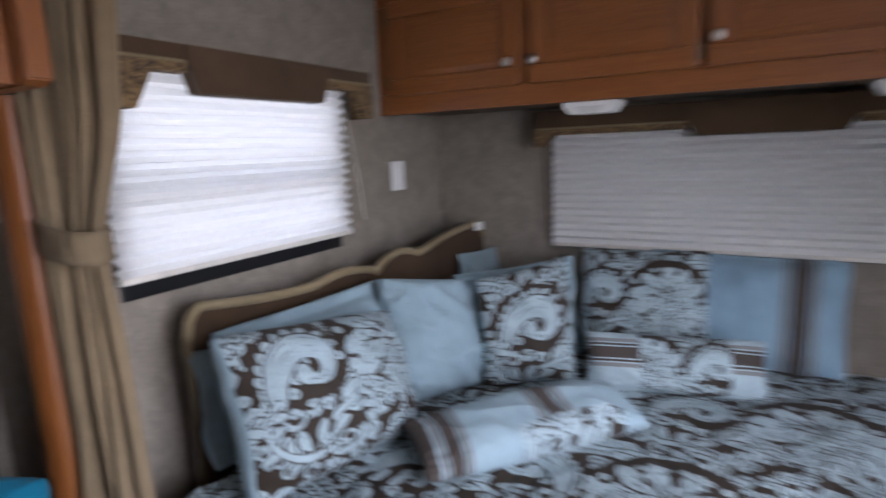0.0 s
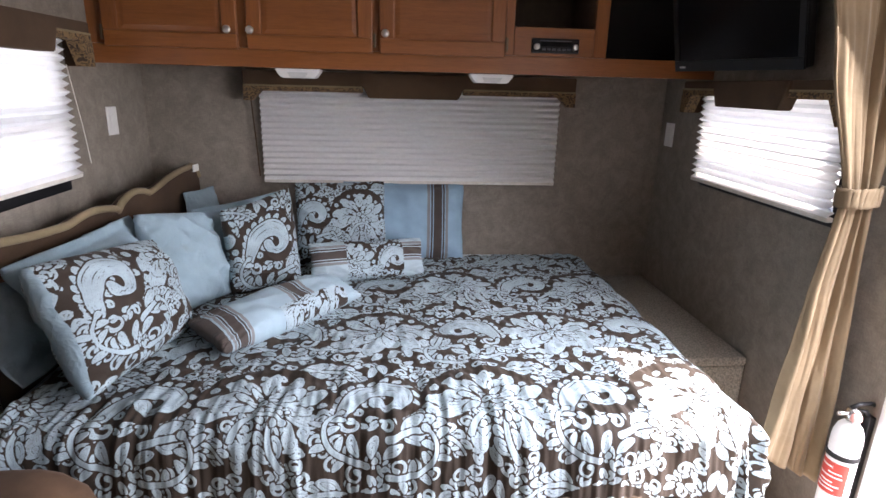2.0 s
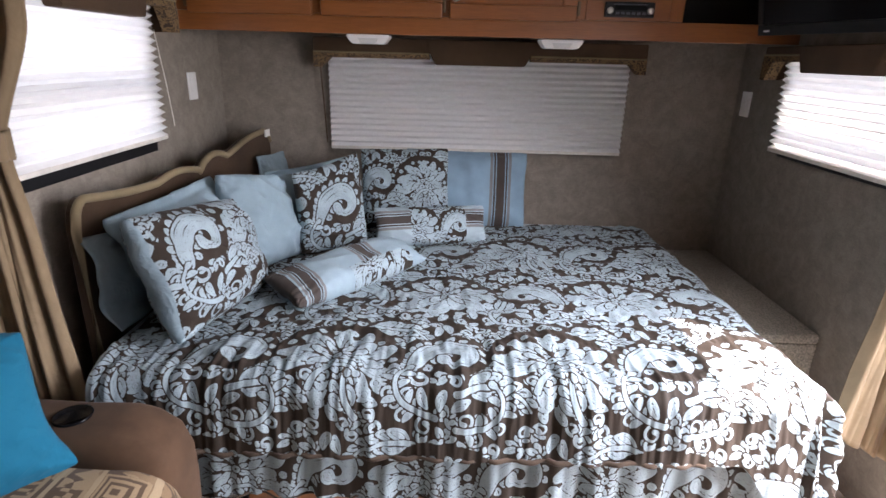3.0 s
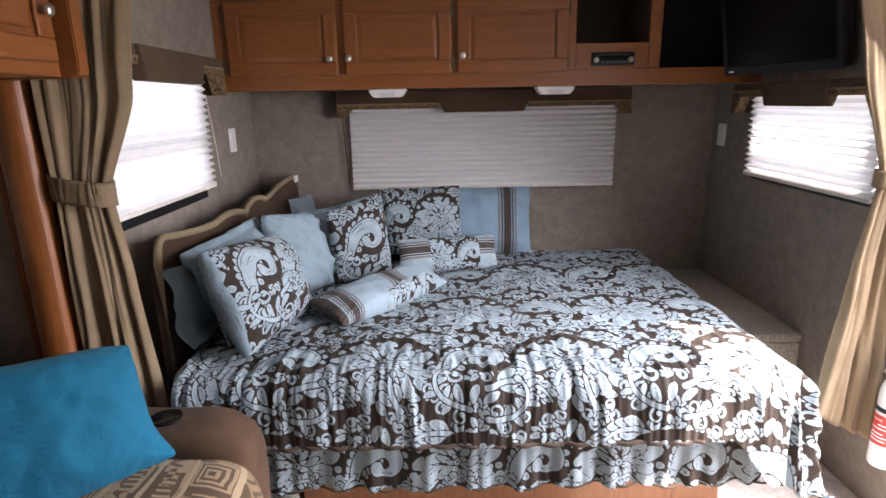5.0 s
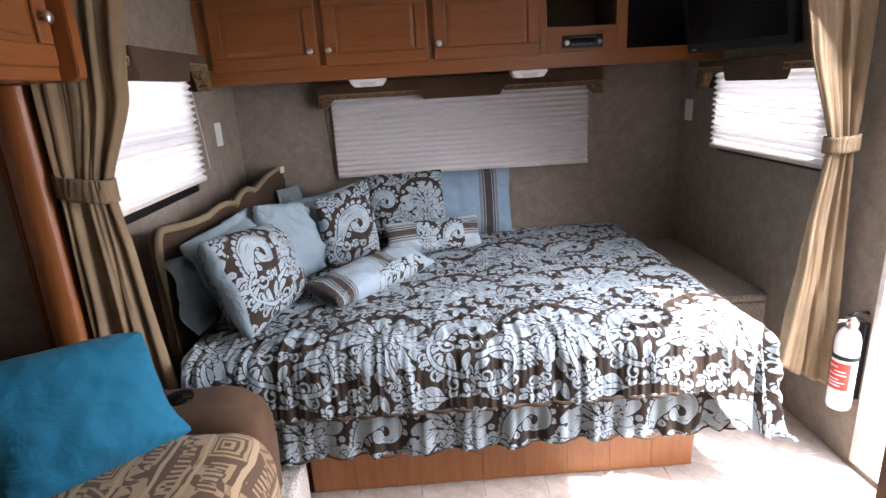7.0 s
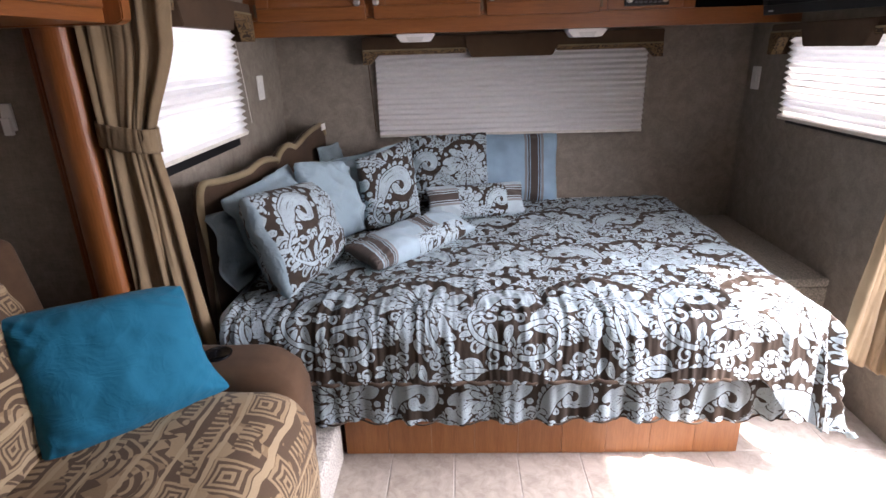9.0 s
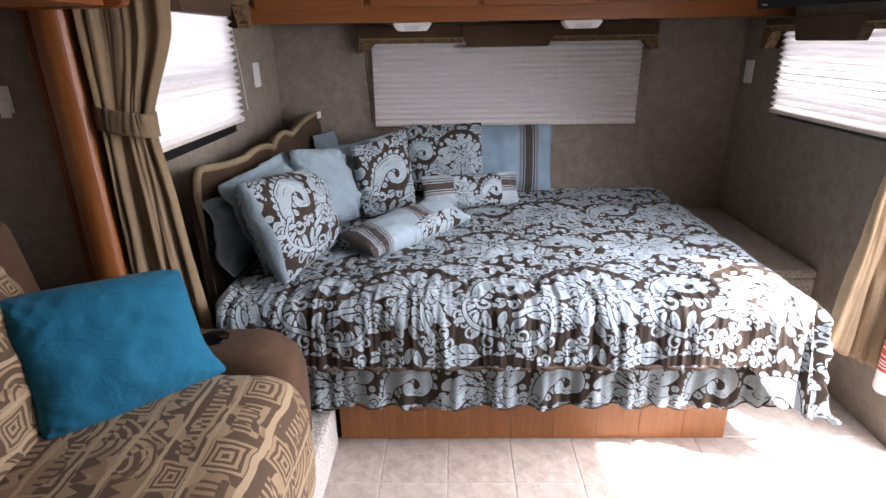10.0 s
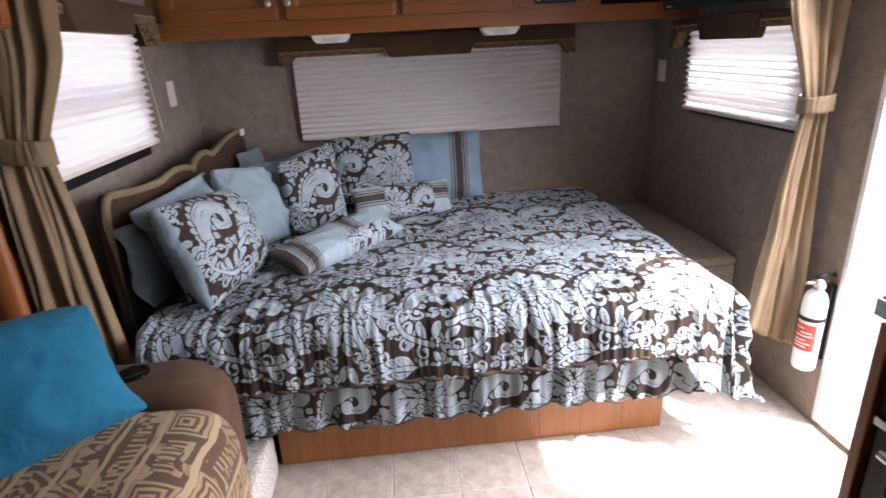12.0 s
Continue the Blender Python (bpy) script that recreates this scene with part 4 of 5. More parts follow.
def skirt_mesh():
    x0, x1 = 0.30, 1.90

    def pt(s, t):
        a = s * (x1 - x0)
        ruffle = math.sin(a * 46 + 3 * n3(a * 5, 1.0)) * 0.5 + n3(a * 30, 2.0)
        z = 0.37 - t * (0.175 + 0.012 * n3(a * 3.5, 0.5, 4) + 0.006 * n3(a * 19, 0.5, 4))
        y = -1.405 - 0.012 - 0.012 * t - (0.006 + 0.017 * t) * ruffle
        x = x0 + a
        if x > 1.80:
            y += (x - 1.80) ** 2 * 3
        return (x, y, z)
    return sheet(pt, 560, 60, lambda s, t: (s * (x1 - x0) * 1.15 + 0.1, -t * 0.19 - 0.2))


skirt = tagged(obj("bed_skirt", skirt_mesh(), M_damask, None, True), "gathered damask bed skirt hanging over the base", "bed skirt")
weave_motif(skirt.data, (0.33, -0.305))
sol = skirt.modifiers.new("thickness", "SOLIDIFY")
sol.thickness, sol.offset = 0.004, 0

skirt_hem = [(0.31 + 1.58 * k / 200, -1.4325 - 0.014 * math.sin(k * 0.36), 0.1985 - 0.012 * n3(k * 0.0277, 0.5, 4)) for k in range(201)]
part("hem", tube(skirt_hem, 0.003, 6), M_hem, skirt, "narrow brown hem", True)

# headboard, leaning along the side wall
hb = thing("headboard", "brown tufted headboard with scalloped piped edge", "headboard")
HBA, HBB = Vector((0.076, -1.268, 0)), Vector((0.180, -0.035, 0))
along = (HBB - HBA)
HL = along.length
hb.matrix_world = Matrix.Translation(HBA) @ Matrix.Rotation(math.atan2(along.y, along.x), 4, "Z")


def hb_top(s):
    """The scalloped top edge, as height over the length s."""
    if s < 0.05:
        return 0.85 + 0.075 * math.sqrt(max(0, 1 - ((0.05 - s) / 0.05) ** 2))
    for a, b, z0, z1, lift in ((0.05, 0.36, 0.924, 0.896, -0.006), (0.36, 0.60, 0.896, 0.892, 0.017), (0.60, 0.635, 0.876, 0.905, 0.0), (0.635, 0.81, 0.905, 0.908, 0.021), (0.81, 0.95, 0.905, 0.933, -0.003), (0.95, 1.16, 0.933, 0.953, 0.004)):
        if s <= b:
            k = (s - a) / (b - a)
            return z0 + (z1 - z0) * k + lift * math.sin(math.pi * k)
    return 0.90 + 0.056 * math.sqrt(max(0.0, 1 - ((s - 1.16) / 0.072) ** 2))


ss = [HL * k / 120 for k in range(121)]
outline = [(s, hb_top(s)) for s in ss]
part("padded_panel", prism([(0, 0.40)] + outline + [(HL, 0.40)], "y", -0.028, 0.0), M_headboard, hb)
part("piping", tube([(0.004, -0.026, 0.42)] + [(s, -0.026, z - 0.004) for s, z in outline], 0.0115, 10), M_piping, hb, "tan twisted piping along the edge", True)
part("tag", box(HL - 0.075, HL - 0.025, -0.042, -0.036, 0.925, 0.955, 0.001), M_white, hb, "white paper tag")

# pillows
pillow("grey-blue flanged sham leaning on the headboard", M_sham, (0.150, -1.300, 0.575), (0.245, -0.70, 0.56), (0.125, -1.275, 0.835), 0.13, 1, 0.06, crease=1.8)
pillow("pale blue flanged sham behind the damask pillow", M_blue, (0.275, -1.27, 0.565), (0.31, -0.72, 0.565), (0.175, -1.235, 0.885), 0.13, 2, 0.05, crease=1.9)
pillow("large damask square pillow with a pale blue edge", M_damask, (0.362, -1.366, 0.580), (0.438, -0.889, 0.555), (0.254, -1.281, 0.900), 0.19, 3, droop=0.035,
       motif=((0.415, 0.215), 0.92, -8.0), other=(M_blue, lambda u, v: u < 0.022))
pillow("plain pale blue square pillow leaning back", M_blue, (0.366, -0.864, 0.570), (0.492, -0.600, 0.563), (0.281, -0.742, 0.900), 0.14, 4, crease=2.2, droop=0.045)
pillow("grey-blue sham standing in the corner", M_sham, (0.262, -0.290, 0.565), (0.335, -0.11, 0.565), (0.222, -0.255, 0.872), 0.08, 5, 0.02)
pillow("grey-blue sham behind the paisley pillow", M_blue, (0.348, -0.53, 0.562), (0.669, -0.252, 0.565), (0.330, -0.455, 0.848), 0.12, 11, 0.03, droop=-0.03)
pillow("upright damask paisley pillow on the bed", M_damask, (0.489, -0.655, 0.570), (0.715, -0.495, 0.570), (0.446, -0.611, 0.876), 0.13, 6, droop=-0.06,
       motif=((-0.105, 0.165), 0.90, 0.0))
pillow("damask flower pillow against the end wall", M_damask, (0.655, -0.290, 0.562), (1.040, -0.240, 0.565), (0.648, -0.205, 0.908), 0.12, 7, motif=((0.265, 0.21), 0.72, 0.0))
BLUE2 = (0.19, 0.29, 0.37)
GREY2, DARK2 = (0.16, 0.16, 0.16), (0.048, 0.036, 0.030)


def woven(start, s=1.0):
    """One woven stripe: thin lines, a broad brown band, thin lines."""
    out, p = [], start
    for width, col in ((0.012, GREY2), (0.004, None), (0.007, DARK2), (0.004, None), (0.034, DARK2), (0.004, None), (0.007, DARK2), (0.004, None), (0.012, GREY2)):
        if col:
            out.append((p, p + width * s, col))
        p += width * s
    return out


pillow("blue sham with brown and grey stripes", striped("striped_sham", BLUE2, woven(0.385, 1.1)), (0.819, -0.190, 0.560), (1.380, -0.190, 0.550), (0.817, -0.075, 0.895), 0.12, 8, 0.02)


pillow("small oblong pillow with damask middle and striped ends", striped("striped_ends", PALE, woven(0.065, 0.9), "V"), (0.743, -0.535, 0.566), (1.198, -0.380, 0.550), (0.705, -0.475, 0.715), 0.10, 9,
       motif=((0.16, 0.075), 0.62, 0.0), other=(M_damask, lambda u, v: 0.30 < u < 0.78))
pillow("pale blue bolster pillow with brown stripes lying flat", striped("striped_bolster", (0.24, 0.325, 0.37), [(0.0, 0.035, DARK2)] + woven(0.042, 0.8) + woven(0.285, 1.0)), (0.598, -1.140, 0.592), (0.962, -0.700, 0.592), (0.452, -1.035, 0.630), 0.105, 10,
       motif=((0.30, 0.03), 0.62, 0.0), other=(M_damask, lambda u, v: v < 0.25 and 0.40 < u < 0.86))

# ---- carpeted shelf, curtains, extinguisher ----
shelf = thing("carpeted_shelf", "beige carpeted box shelf beside the bed foot", "shelf")
part("top", box(1.80, W - 0.002, -0.885, -0.003, 0.385, 0.42, 0.012, 3), M_carpet, shelf)
part("front", box(1.80, W - 0.002, -0.880, -0.855, 0.005, 0.384, 0.008, 2), M_carpet, shelf)
part("side", box(1.805, 1.825, -0.854, -0.003, 0.005, 0.384), M_carpet, shelf)


def curtain(label, rows, folds, seed, slant=0.0):
    """A gathered curtain, tied in; rows: (height, x and y of one edge, x and y of the other, fold depth)."""
    def at(z):
        for (za, *p), (zb, *q) in zip(rows, rows[1:]):
            if zb <= z <= za:
                k = (za - z) / (za - zb)
                k = 0.65 * k + 0.35 * k * k * (3 - 2 * k)
                return [u + (v - u) * k for u, v in zip(p, q)]
        return rows[-1][1:]
    z_top, z_bot = rows[0][0], rows[-1][0]

    def pt(s, t):
        z = z_top + (z_bot - z_top) * t
        xa, ya, xb, yb, amp = at(z)
        w = min(1, max(0, s + 0.035 * math.sin(s * folds * 3.1 + seed)))
        q = s + 0.10 * n3(s * 3.5, seed * 3)
        drift = 0.5 * n3(z * 1.3, seed)
        f = math.sin(2 * math.pi * (folds * q + 0.45 * n3(s * 3, z * 1.1, seed) + drift * 0.3)) + 0.28 * math.sin(2 * math.pi * folds * 2.3 * q + seed + z + 2 * n3(s * 2, z * 1.5, seed)) + 1.5 * n3(s * 6, z * 1.8, seed + 4)
        f += 0.25 * n3(s * 30, z * 5, seed)
        x, y = xa + (xb - xa) * w, ya + (yb - ya) * w
        return (x + amp * 0.35 * n3(s * 14, z * 4, seed), y + amp * 0.72 * f, z + t ** 4 * (slant * (1 - s) + 0.010 * n3(s * 5, 1, seed)))
    top = thing("curtain", label, "curtain", "tied-back divider curtains")
    c = part("drape", sheet(pt, 160, 80), M_curtain, top, "", True)
    s = c.modifiers.new("thickness", "SOLIDIFY")
    s.thickness = 0.003
    return top


def tieback(parent, x0, x1, y, dy, z0, z1, h):
    def pt(s, t):
        an = s * 2 * math.pi
        e = 0.72
        ca, sa = math.cos(an), math.sin(an)
        cx = (abs(ca) ** e) * (1 if ca > 0 else -1)
        cy = (abs(sa) ** e) * (1 if sa > 0 else -1)
        x = (x0 + x1) / 2 + (x1 - x0) / 2 * cx
        zz = z0 + (z1 - z0) * (cx * 0.5 + 0.5)
        pleat = 1 + 0.10 * n3(math.cos(an) * 14, math.sin(an) * 4, t * 1.5)
        return (x, y + dy * cy * pleat, zz + (t - 0.5) * h + 0.004 * n3(an * 5, t * 3))
    b = part("tieback", sheet(pt, 120, 6), M_curtain, parent, "matching cloth tie band", True)
    s = b.modifiers.new("thickness", "SOLIDIFY")
    s.thickness, s.offset = 0.006, 1


left = curtain("olive-tan curtain tied back against the sofa wall", [(1.75, -0.035, -1.44, 0.222, -1.375, 0.012), (1.32, -0.045, -1.44, 0.163, -1.380, 0.011), (1.09, -0.040, -1.435, 0.074, -1.395, 0.009), (0.85, -0.045, -1.44, 0.10, -1.40, 0.011), (0.40, -0.055, -1.445, 0.140, -1.405, 0.013)], 4, 1.3)
tieback(left, -0.052, 0.088, -1.413, 0.040, 1.105, 1.080, 0.062)
right = curtain("olive-tan curtain tied back beside the doorway", [(1.75, 1.985, -1.28, 2.245, -1.28, 0.014), (1.36, 2.075, -1.28, 2.25, -1.28, 0.013), (1.065, 2.168, -1.28, 2.248, -1.28, 0.009), (0.80, 2.135, -1.285, 2.262, -1.285, 0.013), (0.235, 2.085, -1.29, 2.280, -1.29, 0.018)], 3, 4.1, 0.10)
tieback(right, 2.165, 2.250, -1.28, 0.031, 1.064, 1.072, 0.048)

ext = thing("fire_extinguisher", "white fire extinguisher with red label in a wall bracket", "extinguisher", "", (2.244, -1.385, 0.215))
part("cylinder", lathe([(0.018, 0.0), (0.031, 0.003), (0.035, 0.012), (0.0355, 0.235), (0.034, 0.252), (0.028, 0.270), (0.018, 0.282), (0.013, 0.286), (0.013, 0.295)], 36), M_enamel, ext, "white enamel cylinder", True)


def wrapped(a0, a1, z0, z1, r):
    """A patch of paper wrapped round the cylinder, between two angles in degrees."""
    def pt(s, t):
        a = radians(a0 + (a1 - a0) * s)
        return (r * math.cos(a), r * math.sin(a), z0 + (z1 - z0) * t)
    return sheet(pt, 16, 2)


part("label", wrapped(125, 262, 0.078, 0.172, 0.0362), M_red, ext, "red printed label", True)
for z, a0, a1 in ((0.090, 150, 225), (0.101, 150, 240), (0.112, 160, 215), (0.128, 150, 245), (0.140, 190, 240), (0.155, 150, 205)):
    part("print_bar", wrapped(a0, a1, z, z + 0.004, 0.0365), M_enamel, ext, "", True)
part("strap", lathe([(0.0350, 0.182), (0.0380, 0.183), (0.0380, 0.195), (0.0350, 0.196)], 36), M_black, ext, "black bracket strap")
part("valve", lathe([(0.015, 0.288), (0.017, 0.298), (0.017, 0.316), (0.010, 0.323)], 20), M_steel, ext, "", True)
part("gauge", lathe([(0.0135, 0), (0.0135, 0.010), (0.011, 0.0125), (0.001, 0.0125)], 20, Matrix.Translation((-0.006, -0.012, 0.303)) @ Matrix.Rotation(radians(90), 4, "X")), M_gauge, ext, "faded pink round gauge", True)
part("lever", tube([(-0.012, 0, 0.325), (0.012, 0, 0.334), (0.046, 0.004, 0.333), (0.058, 0.006, 0.326)], 0.0055, 8), M_black, ext, "black lever", True)
part("grip", tube([(0.010, 0, 0.315), (0.034, 0, 0.312), (0.046, 0, 0.296), (0.048, 0, 0.262)], 0.0055, 8), M_black, ext, "black carrying grip", True)
part("nozzle", tube([(-0.010, -0.004, 0.312), (-0.052, -0.010, 0.316)], 0.005, 10), M_steel, ext, "", True)
part("bracket", box(0.0385, 0.0555, -0.012, 0.012, 0.03, 0.30, 0.002), M_black, ext)

# ---- sofa side: slide-out trim, cabinet, sofa ----
post = thing("wood_post", "honey oak moulded trim post beside the sofa", "trim")
prof = [(-0.176, -1.411), (-0.176, -1.438)]
prof += [(-0.170 + 0.006 * math.cos(a), -1.438 - 0.007 * math.sin(a)) for a in [math.pi * (1 - k / 6) for k in range(7)]]
prof += [(-0.157 + 0.006 * math.cos(a), -1.440 - 0.008 * math.sin(a)) for a in [math.pi * (1 - k / 6) for k in range(7)]]
prof += [(-0.106 + 0.044 * math.cos(a), -1.442 - 0.030 * math.sin(a)) for a in [math.pi * (1 - k / 16) for k in range(17)]]
prof += [(-0.062, -1.411)]
part("moulding", prism(prof, "z", 0.166, 1.362), M_oakz, post)
scab = thing("overhead_cabinet", "honey oak overhead cabinet above the sofa", "cabinet")
part("end_panel", prism([(-0.44, 1.363), (0.090, 1.363), (0.110, 1.372), (0.112, 1.392), (0.112, CT - 0.002), (-0.44, CT - 0.002)], "y", -1.492, -1.452, 0.003), M_oakz, scab)
part("body", box(-0.44, 0.068, -3.2, -1.493, 1.366, CT - 0.002, 0.002), M_oaky, scab)


def side_door(y0, y1, knob_y):
    x = 0.068
    z0, z1, s = 1.395, 1.735, 0.05
    d = part("door", box(x + 0.001, x + 0.011, y0, y1, z0, z1, 0.002), M_oaky, scab, "oak raised-panel door")
    for a, b, c, e, mt in ((y0, y1, z0, z0 + s, M_oaky), (y0, y1, z1 - s, z1, M_oaky), (y0, y0 + s, z0 + s, z1 - s, M_oakz), (y1 - s, y1, z0 + s, z1 - s, M_oakz)):
        part("frame_bar", box(x + 0.0112, x + 0.021, a, b, c, e, 0.004), mt, d)
    part("raised_field", box(x + 0.0112, x + 0.017, y0 + s + 0.015, y1 - s - 0.015, z0 + s + 0.015, z1 - s - 0.015, 0.005), M_oaky, d)
    part("knob", lathe([(0.005, 0), (0.005, 0.012), (0.013, 0.016), (0.0145, 0.021), (0.011, 0.026), (0.003, 0.028)], 20, Matrix.Translation((x + 0.021, knob_y, 1.50)) @ Matrix.Rotation(radians(90), 4, "Y")), M_chrome, d, "round brushed nickel knob", True)


side_door(-1.98, -1.52, -1.555)
side_door(-2.46, -2.00, -2.42)
side_door(-2.94, -2.48, -2.52)

clip = thing("wall_latch", "small white plastic latch on the return wall", "latch", "", (-0.29, -1.412, 1.15))
part("plate", box(-0.015, 0.015, -0.010, 0, -0.035, 0.035, 0.002), M_white, clip)
part("lever", box(-0.010, 0.012, -0.022, -0.0102, -0.045, 0.0, 0.002), M_white, clip)
setting(obj("carpeted_step", box(-0.448, 0.488, REAR + 0.002, -1.372, 0.004, 0.165, 0.02, 3), M_carpet_grey), "grey speckled carpet covering the slide-out step", "step")

sofa = thing("sofa", "southwest-pattern sofa with brown suede arm and cup holder", "sofa")


def seat_pt(y0, y1, x0, x1, z0, z1):
    def pt(s, t):
        # profile round the front: top from the back to the nose, then down
        L = (x1 - x0) + (z1 - z0)
        d = t * L
        y = y0 + (y1 - y0) * s
        r = 0.07
        sag = 0.02 * math.sin(math.pi * s) * math.sin(math.pi * min(1, d / (x1 - x0)))
        if d < x1 - x0 - r:
            p = (x0 + d, y, z1 + sag)
        elif d < x1 - x0 + r * 0.57:
            an = (d - (x1 - x0 - r)) / (r * 1.57) * math.pi / 2
            p = (x1 - r + r * math.sin(an), y, z1 - r + r * math.cos(an) + sag)
        else:
            p = (x1 + 0.004 * math.sin(d * 20), y, z1 - r - (d - (x1 - x0 + r * 0.57)))
        e = min(s, 1 - s)
        k = max(0.0, 1 - e / 0.16) ** 2
        bumpy = 0.006 * n3(p[0] * 8, y * 8, 1)
        return (p[0] - 0.035 * k * min(1, d / 0.4), p[1], p[2] - 0.03 * k + bumpy)
    return pt


for y0, y1 in ((-2.36, -1.645), (-3.08, -2.365)):
    bm = sheet(seat_pt(y0, y1, -0.10, 0.455, 0.20, 0.432), 60, 60, lambda s, t, k=y0: (s * 0.72 + k, t * 0.83))
    c = part("seat_cushion", bm, M_sofa, sofa, "patterned tan and brown cushion", True)
    sm = c.modifiers.new("thickness", "SOLIDIFY")
    sm.thickness = 0.05
    sm.offset = -1
    m, w, h = span((-0.055, y0, 0.42), (-0.055, y1 - 0.07, 0.42), (-0.17, y0, 0.83))
    bk = part("back_cushion", moved(cushion_mesh(w, h, 0.17, y0), m), M_sofa, sofa, "patterned tan and brown back cushion", True)
part("frame", box(-0.16, 0.44, -3.08, -1.66, 0.166, 0.36, 0.02), M_suede_sofa, sofa)
part("back_frame", moved(box(-0.09, 0.03, -3.10, -1.50, 0.0, 0.44, 0.035, 4), Matrix.Translation((-0.25, 0, 0.42)) @ Matrix.Rotation(radians(-10), 4, "Y")), M_suede_sofa, sofa, "brown suede back rail", True)
arm_prof = [(-0.28, 0.18), (-0.28, 0.515), (-0.10, 0.520), (0.20, 0.522), (0.34, 0.520), (0.385, 0.508), (0.43, 0.475), (0.45, 0.42), (0.452, 0.34), (0.446, 0.18)]


def padded(profile, y0, y1, r, n=9):
    """An outline in x and z, drawn from y0 to y1 with rounded sides and a little unevenness."""
    pts = []
    for (xa, za), (xb, zb) in zip(profile, profile[1:]):
        k = max(1, round(math.hypot(xb - xa, zb - za) / 0.02))
        pts += [(xa + (xb - xa) * i / k, za + (zb - za) * i / k) for i in range(k)]
    pts.append(profile[-1])
    bm = bmesh.new()
    rings = []
    for i in range(2 * n + 1):
        th = math.pi / 2 * (i / n - 1)
        y = (y0 + y1) / 2 + math.copysign((y1 - y0) / 2 - r * (1 - abs(math.sin(th))), th) if i != n else (y0 + y1) / 2
        inset = 1 - r * (1 - math.cos(th)) / 0.22
        rings.append([bm.verts.new((0.10 + (x - 0.10) * inset + 0.004 * n3(x * 9, y * 9, 2), y, 0.30 + (z - 0.30) * inset + 0.004 * n3(x * 7, y * 12, 5))) for x, z in pts])
    for a, b in zip(rings, rings[1:]):
        for k in range(len(pts)):
            bm.faces.new((a[k], a[(k + 1) % len(pts)], b[(k + 1) % len(pts)], b[k]))
    bm.faces.new(rings[0])
    bm.faces.new(rings[-1][::-1])
    bmesh.ops.recalc_face_normals(bm, faces=bm.faces)
    return bm


part("arm", padded(arm_prof, -1.655, -1.475, 0.045), M_suede_sofa, sofa, "brown suede padded arm", True)
part("cup_holder", lathe([(0.038, -0.002), (0.040, 0.004), (0.036, 0.005), (0.034, 0.0035), (0.002, 0.003)], 28, Matrix.Translation((0.219, -1.562, 0.521))), M_screen, sofa, "black plastic cup holder", True)

m, w, h = span((-0.008, -1.950, 0.455), (0.268, -1.668, 0.455), (-0.075, -1.815, 0.782))
teal = cushion_mesh(w, h, 0.19, 6.6, 90, 0, 0.9, 0.03, 0.05)
for vert in teal.verts:
    # a foot corner drawn out thin, the corner above it pushed round
    s, t = vert.co.x / w + 0.5, vert.co.y / h + 0.5
    far = max(0.0, s - 0.55) / 0.45
    low = max(0.0, 1 - max(0.0, t) / 0.42)
    vert.co.x += 0.048 * far * far * low * low
    vert.co.y += 0.012 * far * low - 0.018 * max(0.0, (s + t - 1.55) / 0.45) ** 2
tp = obj("throw_pillow", teal, M_teal, None, True)
tp.matrix_world = m
tagged(tp, "bright teal cotton throw pillow on the sofa", "pillow")

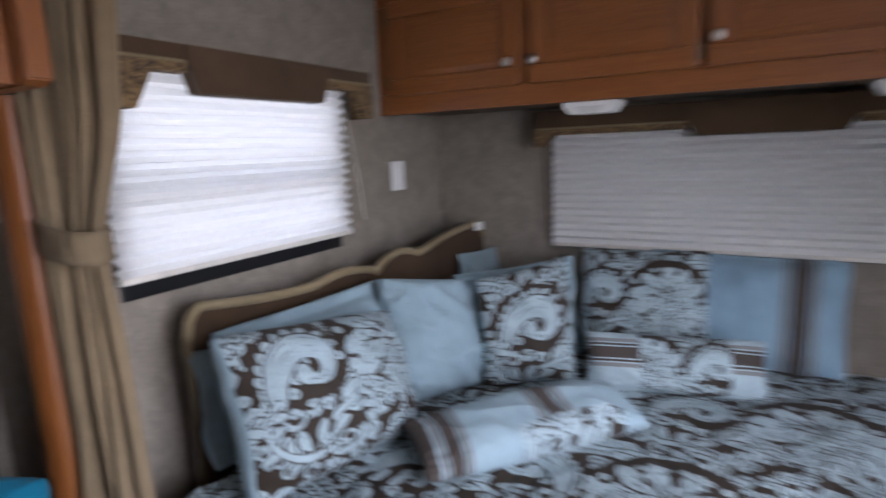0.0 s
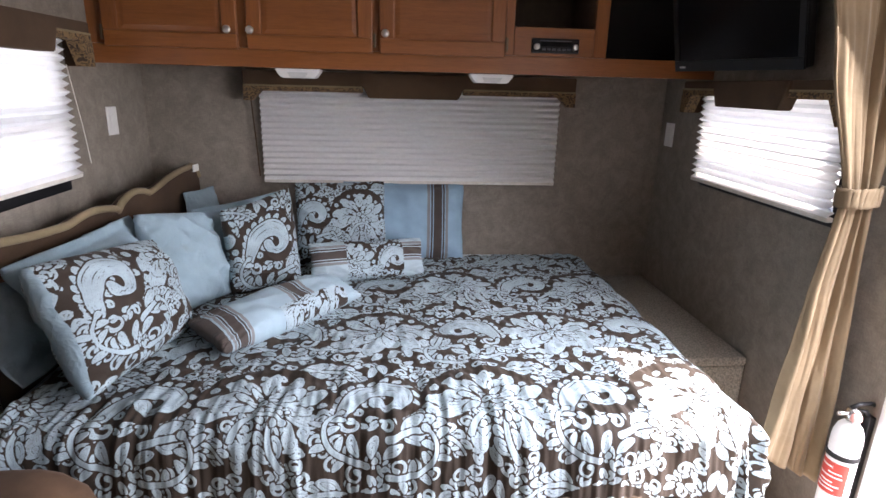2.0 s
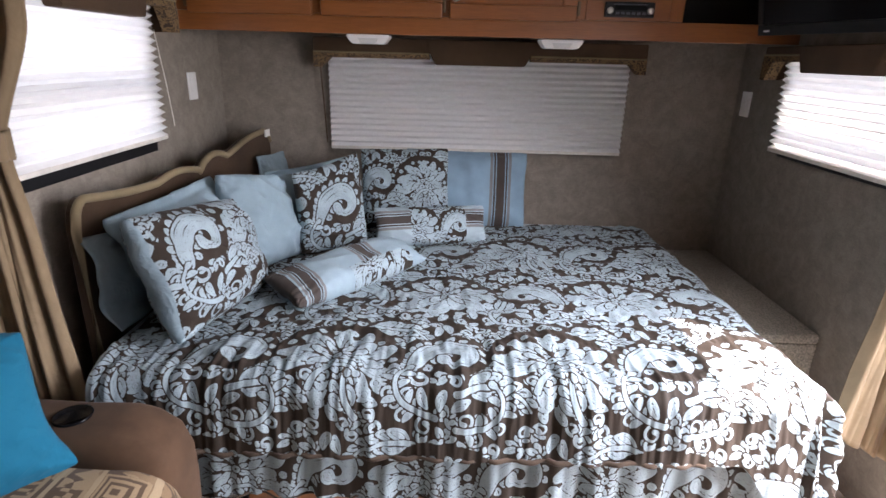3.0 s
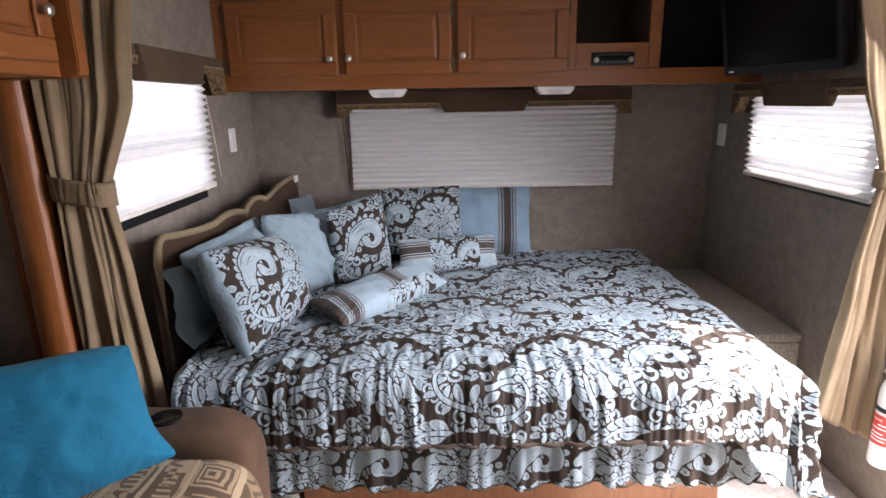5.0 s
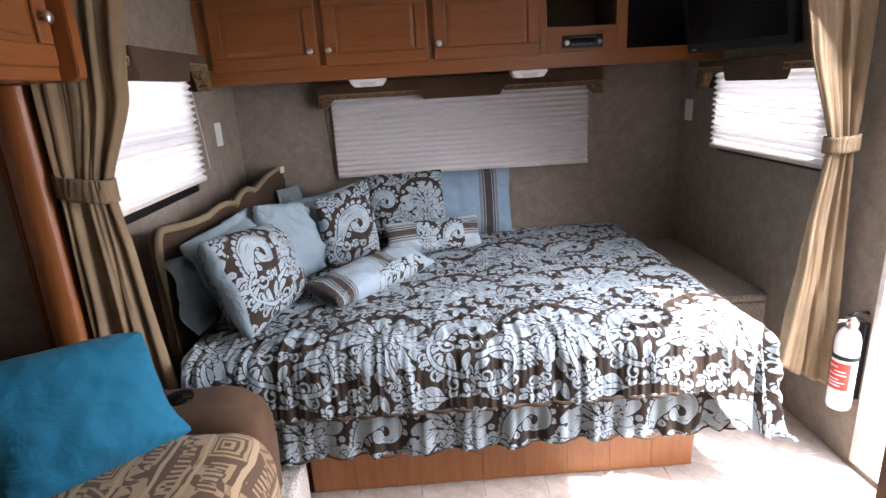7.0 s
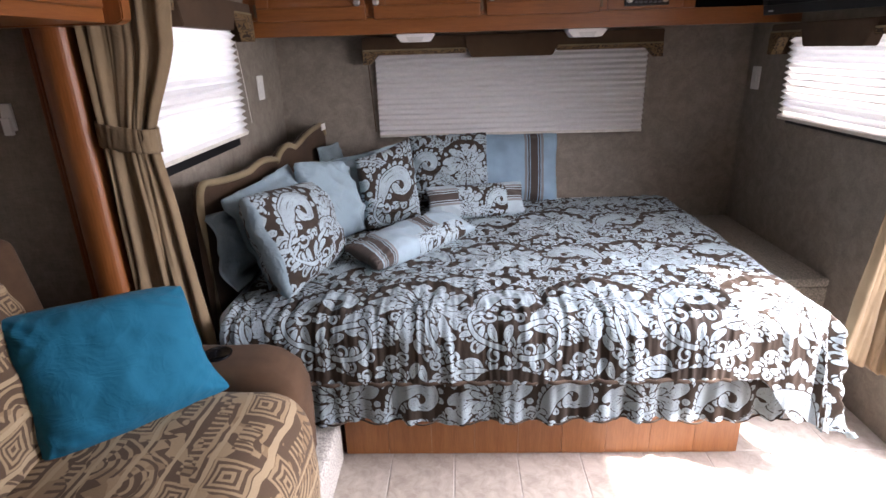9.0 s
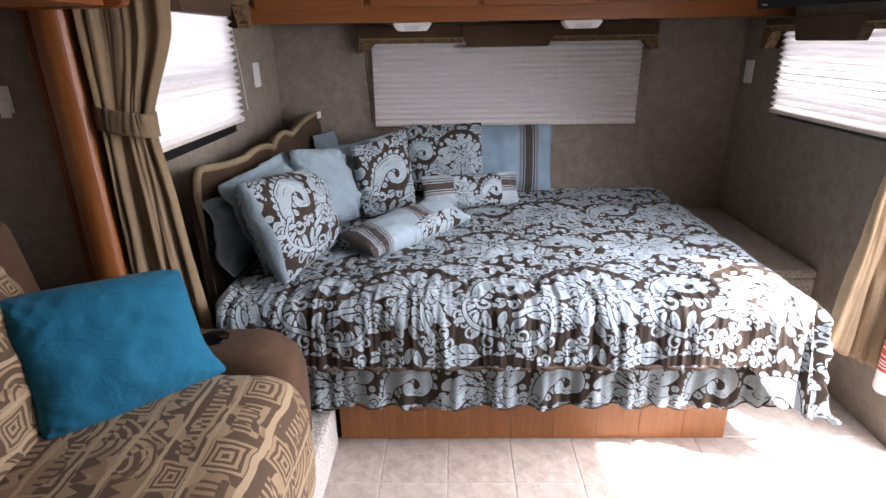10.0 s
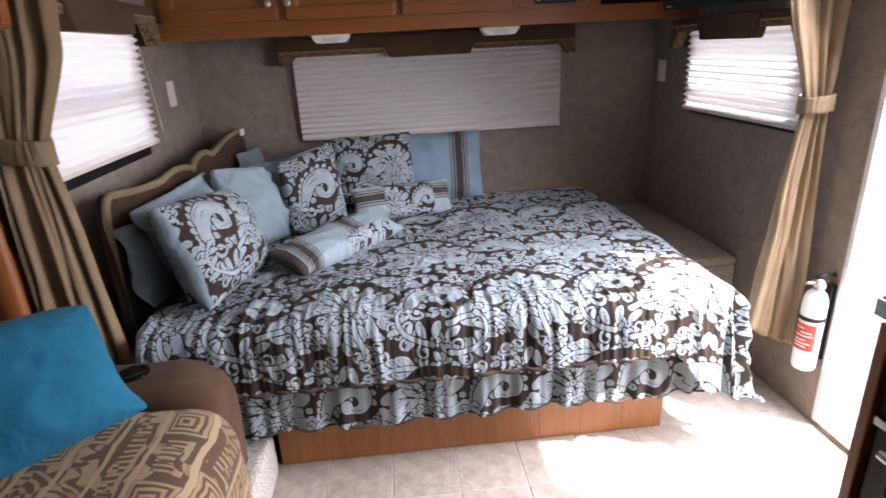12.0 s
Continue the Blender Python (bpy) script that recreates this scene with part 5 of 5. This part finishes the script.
# ---- kitchen end by the doorway ----
kit = thing("kitchen_counter", "oak kitchen cabinet end with laminate top by the doorway", "counter")
part("end_panel", box(1.6480, W - 0.004, -2.215, -2.195, 0.005, 0.86, 0.002), M_oakz, kit)
part("carcass", box(1.6895, W - 0.004, -3.4, -2.216, 0.005, 0.86), M_oaky, kit)
part("worktop", box(1.6520, W - 0.004, -3.42, -2.175, 0.862, 0.90, 0.012, 3), M_counter, kit, "laminate top with metal edge")
part("metal_edge", box(1.6485, 1.6515, -3.42, -2.18, 0.866, 0.894), M_steel, kit)
oven = thing("oven_range", "black oven front with steel trim in the counter", "oven")
part("front", box(1.6550, 1.6890, -2.80, -2.225, 0.30, 0.855, 0.004), M_black, oven)
part("door_glass", box(1.6500, 1.6545, -2.76, -2.265, 0.36, 0.66, 0.001), M_screen, oven)
part("trim_bar", box(1.6460, 1.6545, -2.80, -2.225, 0.70, 0.715, 0.002), M_steel, oven)
part("handle", tube([(1.6300, -2.76, 0.675), (1.6300, -2.265, 0.675)], 0.008), M_steel, oven)
fr = thing("door_1", "white metal frame of the open doorway", "door")
setting(fr, "white metal frame of the open doorway", "door")
for y0, y1, z0, z1 in ((DOOR[0], DOOR[0] + 0.02, 0.021, DOOR[3] - 0.02), (DOOR[1] - 0.02, DOOR[1], 0.021, DOOR[3] - 0.02), (DOOR[0], DOOR[1], DOOR[3] - 0.0195, DOOR[3])):
    part("jamb", box(W - 0.006, W + 0.058, y0, y1, z0, z1, 0.002), M_alu, fr)

# ---- tiled floor ----
floor = obj("floor", box(-0.5, W + 0.05, REAR - 0.05, 0.05, -0.06, -0.002), M_grout)
setting(floor, "beige square vinyl tiles with pale joints", "floor")
TP, X_OFF, Y_OFF = 0.2085, 0.645, -1.545
tile_me = bpy.data.meshes.new("tile")
tb = box(-TP / 2 + 0.0022, TP / 2 - 0.0022, -TP / 2 + 0.0022, TP / 2 - 0.0022, -0.004, 0.0, 0.0012, 1)
tb.to_mesh(tile_me)
tb.free()
tile_me.materials.append(M_tile)
far = bmesh.new()
for i in range(-6, 9):
    for j in range(-15, 8):
        x, y = X_OFF + (i + 0.5) * TP, Y_OFF + (j + 0.5) * TP
        if not (-0.1 < x < W - 0.09 and REAR + 0.1 < y < -0.1):
            continue
        if x > 0.35 and -2.9 < y < -0.9:
            t = new("tile", tile_me)
            t.location = (x, y, 0)
            t.parent = floor
        else:
            box(x - TP / 2 + 0.0022, x + TP / 2 - 0.0022, y - TP / 2 + 0.0022, y + TP / 2 - 0.0022, -0.004, 0.0, bm=far)
part("outer_tiles", far, M_tile, floor)["kind"] = "stuff"
